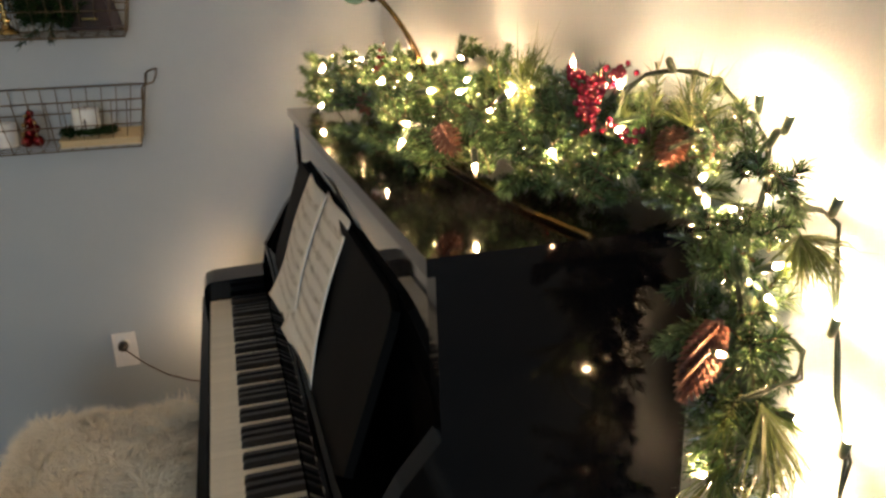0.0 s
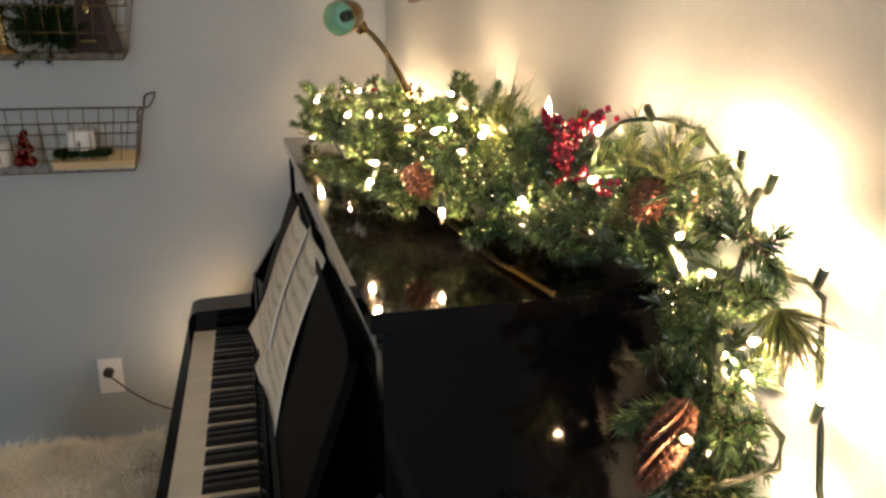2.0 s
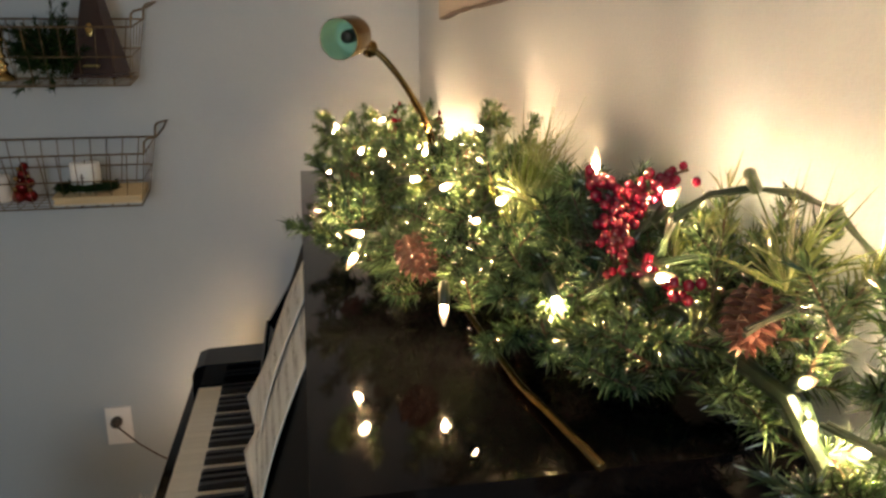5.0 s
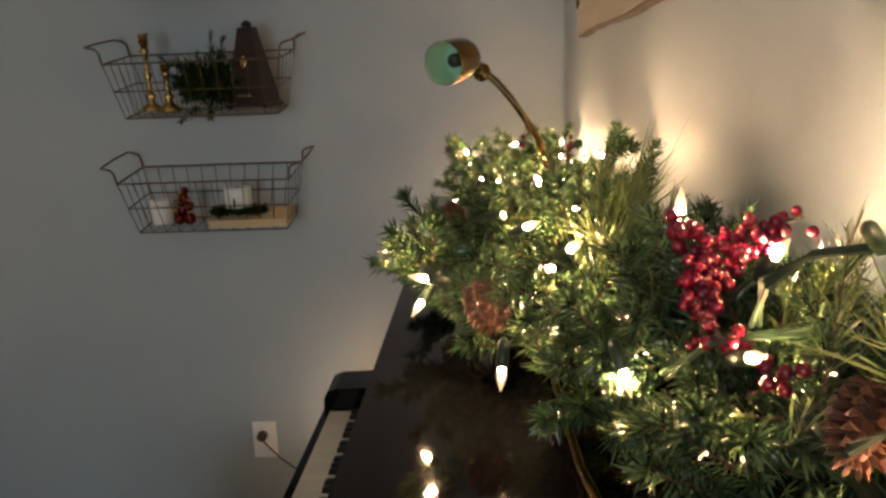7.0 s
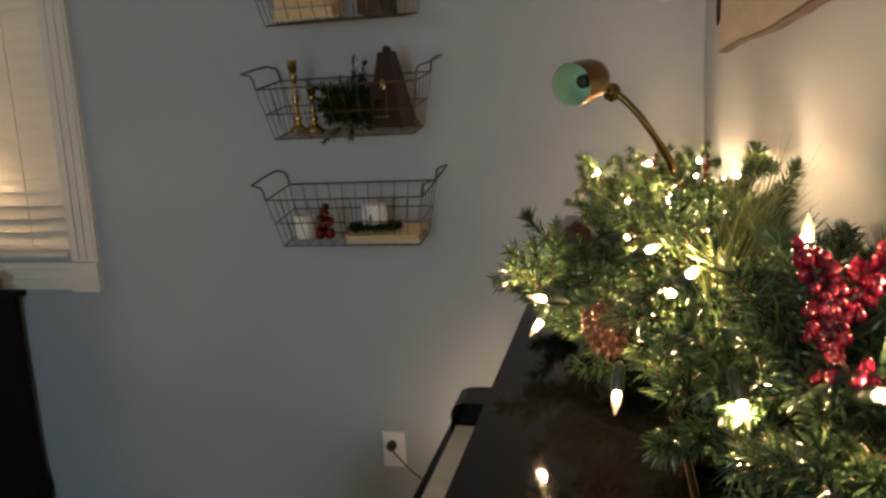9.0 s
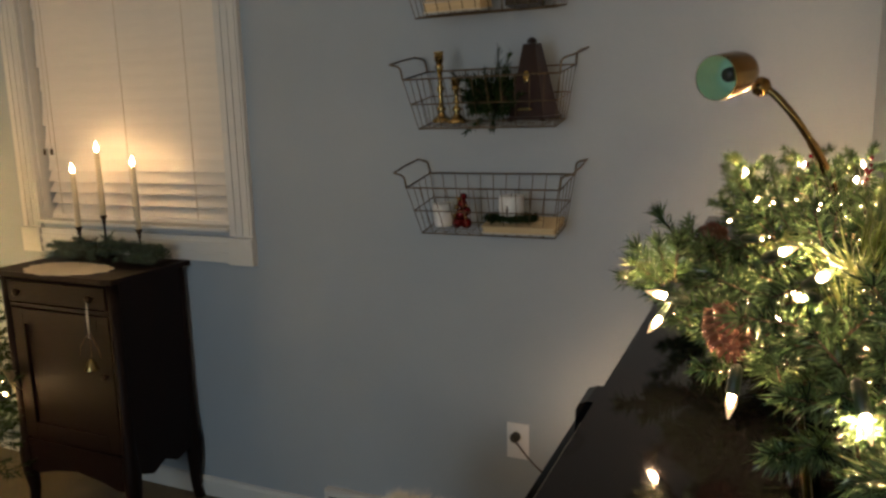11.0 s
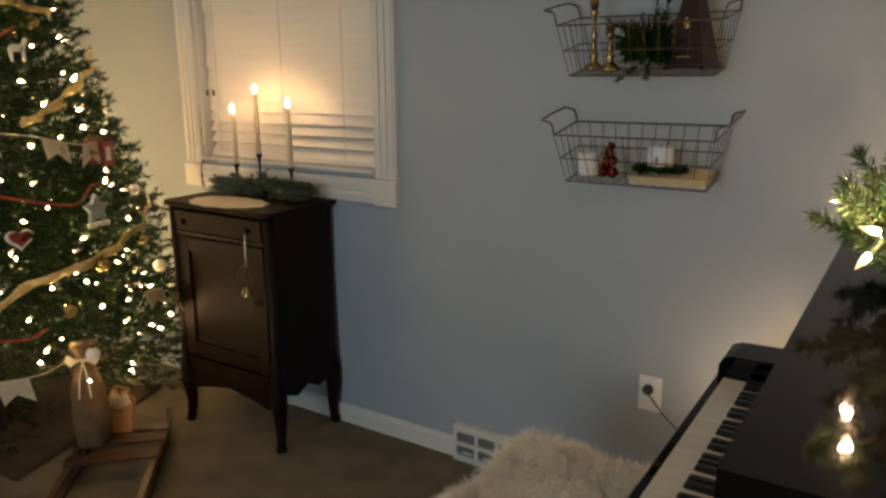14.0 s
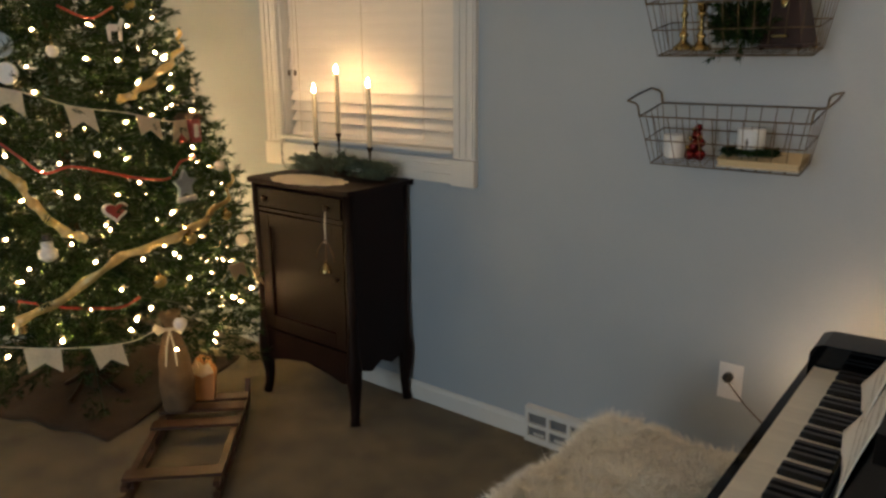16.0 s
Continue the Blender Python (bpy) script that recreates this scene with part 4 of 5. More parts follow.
part("stem", tube(B(), [tuple(gi @ Vector(p)) for p in LIDWAY + DRAPE[1:]], 0.006, 8), GREENWIRE, garland, "twisted green wire stem")
spots = [((0.403, 0.818, 1.383), (0, 0, 1)), ((0.292, 0.857, 1.272), (-0.1, -0.4, -0.9)), ((0.235, 0.955, 1.312), (-1, -0.4, 0.3)), ((0.229, 0.97, 1.29), (-0.6, -0.5, -0.8)), ((0.42, 0.741, 1.318), (0.2, -1, 0.4)),
         ((0.454, 0.8, 1.358), (0.3, -0.5, 0.8)), ((0.363, 0.79, 1.294), (0.2, -0.6, -0.8)),
         # along the lid
         ((0.341, 0.87, 1.352), (0.4, -0.8, 0.5)), ((0.334, 0.915, 1.328), (-0.5, -1, 0.2)), ((0.319, 1.009, 1.343), (0.7, -0.6, 0.4)), ((0.302, 1.099, 1.34), (0.8, -0.4, 0.1)), ((0.311, 1.483, 1.324), (0.2, -0.3, 1)),
         ((0.286, 1.624, 1.314), None), ((0.364, 1.386, 1.332), None), ((0.369, 1.483, 1.33), (0.3, -0.5, 0.8)), ((0.4, 1.252, 1.32), (-0.6, -0.8, 0.2)), ((0.423, 1.291, 1.334), None), ((0.454, 1.395, 1.37), (-0.8, -0.5, 0.3)),
         ((0.372, 1.981, 1.35), None), ((0.25, 1.927, 1.328), (0.6, -0.6, 0.2)), ((0.262, 1.93, 1.334), (-0.3, -0.4, 0.8)), ((0.235, 1.86, 1.245), None), ((0.44, 1.8, 1.33), None), ((0.35, 1.7, 1.31), None),
         # over the near end and down its side
         ((0.464, 0.633, 1.258), (-0.5, -1, -0.2)), ((0.466, 0.645, 1.278), (-0.2, -1, 0.6)), ((0.461, 0.524, 1.22), (0.3, -1, 0.5)), ((0.474, 0.572, 1.189), (-0.8, -1, 0.1)), ((0.484, 0.556, 1.178), (0.1, -1, -0.5)), ((0.48, 0.607, 1.252), None),
         ((0.398, 0.508, 1.152), (-0.2, -1, 0.3)), ((0.512, 0.532, 1.052), (0.5, -0.8, 0)), ((0.437, 0.56, 0.985), (-1, 0.3, 0.1)), ((0.482, 0.56, 0.87), None), ((0.492, 0.525, 0.972), (-0.2, -1, -0.3)), ((0.47, 0.5, 0.78), None),
         # behind the greenery, close to the wall
         ((0.516, 0.63, 1.36), (0.1, 0, 1)), ((0.516, 0.585, 1.345), (0.1, -0.3, 1)), ((0.516, 0.515, 1.28), (0.1, -0.3, 1)), ((0.516, 0.5, 1.17), (0.1, -0.2, 1)), ((0.516, 0.47, 1.06), (0, -0.2, 1)), ((0.516, 0.49, 0.95), (0, 0, 1)),
         # extra bulbs at the far end, added to brighten the wall corner
         ((0.505, 1.9, 1.31), (0.1, 0, 1)), ((0.42, 2.14, 1.31), (0, 0.5, 1)), ((0.36, 2.13, 1.335), (0, 0.4, 1)), ((0.48, 2.1, 1.335), (0, 0.3, 1)), ((0.27, 2.13, 1.29), (-0.3, 0.5, 0.8))]
spots = [(Vector(p), w) for p, w in spots]
stems = []
for k in range(440):
    p, d = along(LIDWAY, G.random())
    a = G.uniform(-0.25, math.pi + 0.25)
    out = Vector((math.cos(a), 0, math.sin(a) * 0.75))
    way = (out + d * G.uniform(-0.8, 0.8)).normalized()
    l = G.uniform(0.045, 0.085)
    b = p + out * G.uniform(0.0, 0.05) + Vector((G.uniform(-0.03, 0.03), 0, 0))
    e = b + way * l
    if e.z < LIDTOP + 0.02:
        way = (way + Vector((0, 0, (LIDTOP + 0.03 - e.z) / l))).normalized()
        e = b + way * l
    if e.x < front_line(e.y) + 0.015:
        way = Vector((-way.x * 0.2, way.y, abs(way.z) + 0.25)).normalized()
        b.x = max(b.x, front_line(b.y) + 0.03)
        e = b + way * l
    if e.x > XR - 0.02:
        way = Vector((way.x * 0.3 - 0.2, way.y, abs(way.z) + 0.3)).normalized()
        l *= 0.8
    stems.append((b, way, l))
for k in range(470):
    p, d = along(DRAPE, G.random() ** 0.9)
    a = G.uniform(0, 2 * math.pi)
    out = Vector((math.cos(a), math.sin(a) * 0.8, G.uniform(-0.5, 0.3)))
    if out.y > 0.35:
        out.y *= 0.4
    l = G.uniform(0.055, 0.095)
    b = p + out * G.uniform(0, 0.02)
    e = b + out.normalized() * l
    if e.x > XR - 0.012:
        out.x = -abs(out.x) * 0.3
    if e.y > 0.665 and e.z < LIDTOP:
        out.y = -abs(out.y) * 0.5
    if e.y < 0.505 and out.x > 0:
        out.x, out.y = -0.4 * out.x, out.y * 0.3
    stems.append((b, out, l))
# dense low growth where the garland nears the front end of the lid
for k in range(300):
    y = G.uniform(0.68, 1.2)
    x = G.uniform(front_line(y) + 0.025, 0.5)
    b = Vector((x, y, G.uniform(1.235, 1.315)))
    way = Vector((G.uniform(-0.7, 0.5), G.uniform(-1, 0.3), G.uniform(-0.1, 0.8)))
    stems.append((b, way, G.uniform(0.03, 0.06)))
# fullness towards the wall where the garland turns down over the end
for k in range(150):
    low = k % 5 > 2
    b = Vector((G.uniform(0.44, 0.493), G.uniform(0.515, 0.6 if low else 0.64), G.uniform(0.86, 1.1) if low else G.uniform(1.1, 1.315)))
    way = Vector((G.uniform(-0.8, 0.35), G.uniform(-1, 0.5), G.uniform(-0.6, 0.8)))
    if b.y > 0.58:
        way.y = -abs(way.y)
    stems.append((b, way, G.uniform(0.03, 0.055)))


def gap(p, a, b):
    """The distance of p from the stretch a to b."""
    t = max(0.0, min(1.0, (p - a).dot(b - a) / max(1e-9, (b - a).length_squared)))
    return (p - a - (b - a) * t).length


# leave room round the bulbs and in front of the berries
BERRIES = [Vector(p) for p in ((0.405, 0.81, 1.38), (0.408, 0.8, 1.355), (0.41, 0.79, 1.335), (0.427, 0.805, 1.355), (0.44, 0.81, 1.37), (0.452, 0.81, 1.378), (0.412, 0.76, 1.324), (0.425, 0.735, 1.318), (0.436, 0.715, 1.316))]
EYEWARD = Vector((0.22, 0.28, 1.46))
clear = [(p, 0.009) for p, w in spots] + [(p + (EYEWARD - p).normalized() * d, 0.018) for p, w in spots for d in (0.02, 0.04, 0.06, 0.085) if p.x < 0.5] + [(p + (Vector((0.2, 0.2, 1.46)) - p).normalized() * d, 0.026) for p in BERRIES for d in (0.0, 0.03, 0.06, 0.09)]
clear += [(p + (Vector((0.2, 0.2, 1.46)) - p).normalized() * d, 0.03) for p in (Vector((0.28, 0.94, 1.29)), Vector((0.445, 0.67, 1.305)), Vector((0.4, 0.525, 1.15)), Vector((0.385, 0.525, 1.12))) for d in (0.0, 0.04)]
stems = [(b, d, l) for b, d, l in stems if all(gap(c, Vector(b), Vector(b) + Vector(d).normalized() * (l + 0.012)) > r for c, r in clear)]
# short sprigs tucked round each bulb, pointing away from it
for p, w in spots:
    if p.x > 0.498 or p.z < 1.238 or min((p - q).length for q in BERRIES) < 0.04 or (p.y < 1.0 and p.z < 1.3):
        continue
    away = (p - EYEWARD).normalized()
    for k in range(5):
        side = Vector((G.uniform(-1, 1), G.uniform(-1, 1), G.uniform(-1, 1)))
        side = (side - away * side.dot(away)).normalized()
        b = p + away * G.uniform(0.03, 0.045) + side * 0.012
        b.z = max(b.z, LIDTOP + 0.012) if b.y > 0.68 else b.z
        b.x = min(b.x, XR - 0.03)
        stems.append((b, (side * 1.0 - away * G.uniform(0.2, 0.7)), G.uniform(0.028, 0.042)))


def hangs_free(b, d, l):
    """The drape at the near end keeps to a narrow band in front of the end panel."""
    e = Vector(b) + Vector(d).normalized() * l
    if e.y > 0.67 or e.z > 1.33:
        return True
    wide = max(0.0, e.z - 1.2) * 0.25
    return e.y > 0.505 and 0.412 - wide + 0.75 * (min(e.y, 0.595) - 0.55) < e.x < 0.49 + wide + 0.9 * (e.y - 0.5)


stems = [q for q in stems if hangs_free(*q)]
ls_ = local(stems)
# tips that stand out clear of the rest
tips = []
for b, e in (((0.27, 1.13, 1.265), (0.202, 1.15, 1.352)), ((0.26, 1.1, 1.25), (0.172, 1.126, 1.287)), ((0.3, 1.03, 1.25), (0.235, 1.04, 1.27)), ((0.28, 1.6, 1.27), (0.235, 1.72, 1.36)),
             ((0.3, 1.98, 1.26), (0.22, 2.06, 1.33)), ((0.28, 1.9, 1.25), (0.2, 1.96, 1.27)), ((0.46, 1.5, 1.3), (0.49, 1.5, 1.4)), ((0.44, 1.25, 1.3), (0.49, 1.25, 1.39)),
             ((0.44, 0.555, 1.16), (0.376, 0.56, 1.142)), ((0.26, 1.25, 1.25), (0.195, 1.28, 1.265)), ((0.36, 0.86, 1.25), (0.32, 0.82, 1.248))):
    b, e = Vector(b), Vector(e)
    tips.append((b.lerp(e, 0.25), e - b, (e - b).length * 0.75))
    tips.append((b.lerp(e, 0.2), (e - b) + Vector((0.012, 0.03, -0.012)), (e - b).length * 0.5))
    tips.append((b.lerp(e, 0.2), (e - b) + Vector((0.02, -0.03, 0.012)), (e - b).length * 0.5))
tips = local(tips)
needles("needle_foliage", tips, NEEDLE, 260, 0.02, 0.0008, 5, (38, 60), parent=garland, brush=True)
twigs("twig_wire", tips, BARK, 0.0016, garland)
needles("needle_foliage", [q for k, q in enumerate(ls_) if k % 9 or k > 600], NEEDLE, 135, 0.02, 0.0008, 3, (38, 66), parent=garland, brush=True)
needles("needle_foliage", [q for k, q in enumerate(ls_) if k % 9 == 0 and k <= 600], LONGNEEDLE, 80, 0.03, 0.0008, 4, (20, 58), parent=garland)
twigs("twig_wire", ls_, BARK, 0.0016, garland)


def long_tuft(base, way, l, count, seed, fan):
    """A spray of long soft needles from one point."""
    needles("long_needle_tuft", [(tuple(gi @ Vector(base)), way, l * 0.12)], LONGNEEDLE, count, l, 0.0007, seed, fan, garland, "olive long-needled pine spray")


long_tuft((0.36, 0.893, 1.31), (0.4, 0.4, 0.85), 0.125, 210, 11, (2, 17))
long_tuft((0.36, 0.89, 1.31), (0.2, 0.1, 1), 0.08, 70, 12, (5, 45))
long_tuft((0.465, 0.668, 1.325), (0.1, -0.1, 1), 0.07, 120, 13, (10, 80))
long_tuft((0.48, 0.52, 1.25), (-0.05, -0.5, -0.4), 0.065, 220, 14, (8, 60))
long_tuft((0.455, 0.515, 1.09), (0.1, -0.35, -0.9), 0.11, 130, 15, (8, 48))
long_tuft((0.43, 0.53, 1.02), (-0.35, -0.3, -0.8), 0.09, 90, 16, (10, 55))
long_tuft((0.45, 0.52, 0.86), (0.0, -0.3, -0.9), 0.1, 100, 17, (10, 60))


def pine_cone(centre, way, l, r, rows, per, openness):
    """A cone of overlapping woody scales round an axis, from its base along way."""
    m = look(centre, Vector(centre) + Vector(way)) @ pose(0, 0, 0, 180)
    bm = B()
    lathe(bm, [(r * 0.2, 0), (r * 0.45, l * 0.3), (r * 0.35, l * 0.7), (r * 0.1, l * 0.95)], 8, m)
    for i in range(rows):
        u = (i + 0.5) / rows
        rad = r * (math.sin(math.pi * (0.16 + 0.8 * u)) ** 0.7)
        for k in range(per):
            a = 2 * math.pi * (k / per) + i * 2.4
            s = m @ pose(0, 0, l * u * 0.94, 0, 0, math.degrees(a))
            w, h = rad * 2.4 / per * 1.12, l / rows * 1.5
            tip = openness * (1 - 0.5 * u)
            vs = [bm.verts.new(s @ Vector(c)) for c in ((rad * 0.3, -w * 0.35, 0), (rad * 0.3, w * 0.35, 0), (rad * 0.85, w * 0.55, h * (0.9 - tip)), (rad * 1.05, 0, h * (1.15 - tip)), (rad * 0.85, -w * 0.55, h * (0.9 - tip)), (rad * 0.92, 0, h * (0.5 - tip)))]
            bm.faces.new((vs[0], vs[1], vs[2], vs[3], vs[4]))
            bm.faces.new((vs[1], vs[0], vs[5]))
            bm.faces.new((vs[2], vs[1], vs[5]))
            bm.faces.new((vs[3], vs[2], vs[5]))
            bm.faces.new((vs[4], vs[3], vs[5]))
            bm.faces.new((vs[0], vs[4], vs[5]))
    bm.transform(gi)
    part("pine_cone", bm, CONE, garland, "reddish-brown dried pine cone")


pine_cone((0.275, 0.955, 1.308), (0.35, -0.5, -0.75), 0.046, 0.02, 7, 8, 0.75)
pine_cone((0.462, 0.69, 1.322), (-0.5, -0.5, -0.7), 0.044, 0.019, 7, 8, 0.75)
pine_cone((0.255, 1.32, 1.302), (-0.5, -1, 0.2), 0.044, 0.02, 7, 8, 0.75)
pine_cone((0.36, 1.7, 1.33), (0, -1, 0.3), 0.044, 0.02, 7, 8, 0.75)
pine_cone((0.34, 1.22, 1.292), (-0.2, -1, 0.3), 0.044, 0.02, 7, 8, 0.75)
pine_cone((0.414, 0.53, 1.174), (-0.5, -0.1, -0.85), 0.084, 0.019, 14, 11, 0.2)


def berry_spray(ways, seed):
    """Red berries on thin branching wires. ways: polylines the berries sit along."""
    r = random.Random(seed)
    spray = part("berry_spray", tube(B(), [tuple(gi @ Vector(p)) for p in ways[0][0]], 0.0012, 5), BARK, garland, "spray of glossy red berries")
    for w, _ in ways[1:]:
        part("berry_wire", tube(B(), [tuple(gi @ Vector(p)) for p in w], 0.0012, 5), BARK, spray)
    ball = B()
    bmesh.ops.create_icosphere(ball, subdivisions=2, radius=1)
    me = mesh_of("berry", ball, BERRY, smooth=True)
    for w, n in ways:
        for k in range(n):
            p, d = along(w, min(1, (k + 0.5) / n + r.uniform(-0.02, 0.02)))
            ob = new("berry", me)
            ob.parent = spray
            off = Vector((r.uniform(-1, 1), r.uniform(-1, 1), r.uniform(-1, 1))) * 0.0088
            s = r.uniform(0.0034, 0.0046)
            ob.matrix_basis = gi @ Matrix.Translation(p + off) @ Matrix.Diagonal((s, s, s * 1.1, 1))


berry_spray([([(0.41, 0.79, 1.315), (0.408, 0.8, 1.35), (0.402, 0.815, 1.385)], 48), ([(0.41, 0.795, 1.335), (0.425, 0.805, 1.352), (0.44, 0.81, 1.365), (0.45, 0.81, 1.378)], 66),
             ([(0.45, 0.81, 1.376), (0.47, 0.8, 1.384)], 7), ([(0.41, 0.78, 1.33), (0.412, 0.76, 1.322), (0.425, 0.735, 1.316), (0.436, 0.715, 1.314)], 20)], 4)
berry_spray([([(0.36, 1.75, 1.31), (0.37, 1.74, 1.37), (0.37, 1.74, 1.39)], 12), ([(0.45, 1.78, 1.31), (0.46, 1.78, 1.38)], 9), ([(0.31, 1.4, 1.28), (0.32, 1.38, 1.31)], 8)], 5)

# small greens elsewhere: sprig in the upper basket, ring round the pillar candle, swag on the cabinet
sprig = thing("greenery_sprig", (-0.42, YF - 0.1, 1.48), "dark artificial fir sprig with small cones in a basket", "greenery")
st = [((0.0, 0, 0.0), (G.uniform(-1, 1), G.uniform(-0.45, 0.25), G.uniform(-0.15, 1)), G.uniform(0.05, 0.115)) for _ in range(110)] + [((0.01, -0.01, 0.01), (0.05, 0, 1), 0.15), ((0.02, -0.01, 0.01), (0.2, 0, 1), 0.14), ((0, 0, 0.03), (-1, 0, 0.55), 0.14), ((0, 0.01, 0.02), (-1, 0, 0.3), 0.13)]
needles("needle_foliage", st, TREENEEDLE, 90, 0.024, 0.0011, 21, parent=sprig)
twigs("twig_wire", st, BARK, 0.0016, sprig)
for dx, dz in ((-0.035, 0.02), (0.03, 0.03)):
    part("small_cone", lathe(B(), [(0.004, -0.016), (0.014, -0.01), (0.016, 0), (0.011, 0.012), (0.003, 0.018)], 10, pose(dx, -0.012, dz, 30, 20)), BARK, sprig, smooth=True)
wreath = thing("candle_ring", (-0.375, YF - 0.1, seat(1.286, -0.36, -0.1) + 0.024), "small dark green candle ring round the pillar candle", "wreath")
st = []
for k in range(54):
    a = 2 * math.pi * k / 54
    st.append(((0.056 * math.cos(a), 0.042 * math.sin(a) - 0.004, 0.004 + G.uniform(0, 0.008)), (-math.sin(a) + G.uniform(-0.5, 0.9) * math.cos(a), math.cos(a) + G.uniform(-0.5, 0.7) * math.sin(a), G.uniform(-0.1, 0.3)), 0.022))
needles("needle_foliage", st, TREENEEDLE, 70, 0.018, 0.001, 22, parent=wreath)
twigs("twig_wire", st, BARK, 0.0012, wreath)
swag = thing("cabinet_swag", (-1.97, 2.33, 0.953), "frosted grey-green pine swag laid round the candles", "greenery")
st = []
for k in range(240):
    x = G.uniform(-0.215, 0.215)
    st.append(((x, G.uniform(-0.05, 0.07), G.uniform(0.012, 0.066)), (G.uniform(-1, 1) + 2.2 * x / 0.2, G.uniform(-0.8, 0.6), G.uniform(0.0, 0.35)), G.uniform(0.03, 0.07)))
SWAG = mat("frosted_needles", (0.08, 0.125, 0.085), 0.6, vary=0.3, scale=14, fine=90, bump=0, second=(0.03, 0.055, 0.04), island=0.4)
needles("needle_foliage", st, SWAG, 46, 0.022, 0.0009, 23, parent=swag)
twigs("twig_wire", st, BARK, 0.0015, swag)

# ---------------------------------------------------------------- lights in the garland
lights = thing("garland_string_lights", (0.37, 1.3, LIDTOP), "warm white mini lights on dark green cord in the garland", "string lights")


def bulb_mesh(name, s, material):
    return mesh_of(name, lathe(B(), [(0.0028 * s, 0), (0.0048 * s, 0.004 * s), (0.0046 * s, 0.011 * s), (0.0022 * s, 0.018 * s), (0.0003, 0.023 * s)], 8), material, smooth=True)


GB = bulb_mesh("bulb", 0.46, BULB)
# shell wider than the bulb, carries the painted halo
GE = bulb_mesh("glass", 0.78, GLASSHALO)
sock = mesh_of("socket", lathe(B(), [(0.0015, -0.02), (0.0042, -0.017), (0.0046, 0.001), (0.0036, 0.0015)], 8), GREENWIRE, smooth=True)


def garland_bulb(p, way=None):
    w = Vector(way) if way else Vector((G.uniform(-1, 1), G.uniform(-1, 0.6), G.uniform(-0.3, 1.2)))
    m = gi @ look(p, Vector(p) - w)
    ob = new("bulb", GB)
    ob.parent = lights
    ob.matrix_basis = m
    o2 = new("socket", sock)
    o2.parent = ob
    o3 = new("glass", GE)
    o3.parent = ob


for p, w in spots:
    garland_bulb(p, w)
# the tail of the string, hanging between the far end of the piano and the wall
for p in ((0.03, 2.27, 0.66), (-0.03, 2.33, 0.42), (-0.05, 2.34, 0.49), (0.16, 2.29, 0.72)):
    garland_bulb(Vector(p), (-0.4, 0.3, -0.6))
part("cord", tube(B(), [tuple(gi @ Vector(p)) for p in ((0.34, 2.1, 1.27), (0.3, 2.2, 1.2), (0.2, 2.29, 0.95), (0.165, 2.295, 0.74), (0.105, 2.305, 0.58), (0.035, 2.275, 0.68), (-0.03, 2.335, 0.44), (0.1, 2.36, 0.4), (0.15, 2.38, 0.27))], 0.0022, 6), GREENWIRE, lights)
# the cord: weaves along the garland and makes a loop in the air by the wall
ways = [[along(LIDWAY, k / 60)[0] + Vector((0.06 * math.sin(k * 0.9), 0, 0.03 + 0.025 * math.sin(k * 1.7 + 1))) for k in range(61)],
        [along(DRAPE, k / 40)[0] + Vector((0.035 * math.sin(k * 0.8), -0.03 - 0.02 * math.sin(k * 1.3), 0)) for k in range(41)],
        [Vector(p) for p in ((0.43, 0.76, 1.33), (0.422, 0.73, 1.362), (0.44, 0.72, 1.379), (0.47, 0.715, 1.383), (0.497, 0.71, 1.379), (0.507, 0.685, 1.372), (0.51, 0.655, 1.352), (0.505, 0.62, 1.338), (0.498, 0.59, 1.318), (0.488, 0.575, 1.29), (0.475, 0.57, 1.25))],
        [Vector(p) for p in ((0.49, 0.56, 1.27), (0.515, 0.53, 1.265), (0.519, 0.515, 1.255), (0.517, 0.508, 1.2), (0.52, 0.5, 1.148), (0.515, 0.488, 1.1), (0.52, 0.47, 1.04), (0.517, 0.472, 0.99), (0.519, 0.487, 0.93), (0.5, 0.5, 0.9), (0.47, 0.52, 0.89))]]
for w in ways:
    bm = B()
    for ph in (0, math.pi):
        pts = [tuple(gi @ (p + 0.0022 * Vector((math.cos(1.9 * i + ph), math.sin(1.9 * i + ph), 0.6 * math.sin(1.9 * i + ph))))) for i, p in enumerate(w)]
        tube(bm, pts, 0.0018, 5)
    part("cord", bm, GREENWIRE, lights)
for i in (3, 5, 7, 8):
    p = ways[2][i]
    o2 = new("socket", sock)
    o2.parent = lights
    o2.matrix_basis = gi @ look(p, p + Vector((G.uniform(-1, 0), -0.6, G.uniform(-1, 1)))) @ Matrix.Diagonal((1.0, 1.0, 1.1, 1))

# ---------------------------------------------------------------- christmas tree
TX, TY = -2.85, 1.64
tree = thing("christmas_tree", (TX, TY, 0), "full artificial Christmas tree with dense dark green branches", "tree")


def tree_r(z):
    return 0.8 * max(0.0, 1 - (z - 0.3) / 2.05) ** 0.62


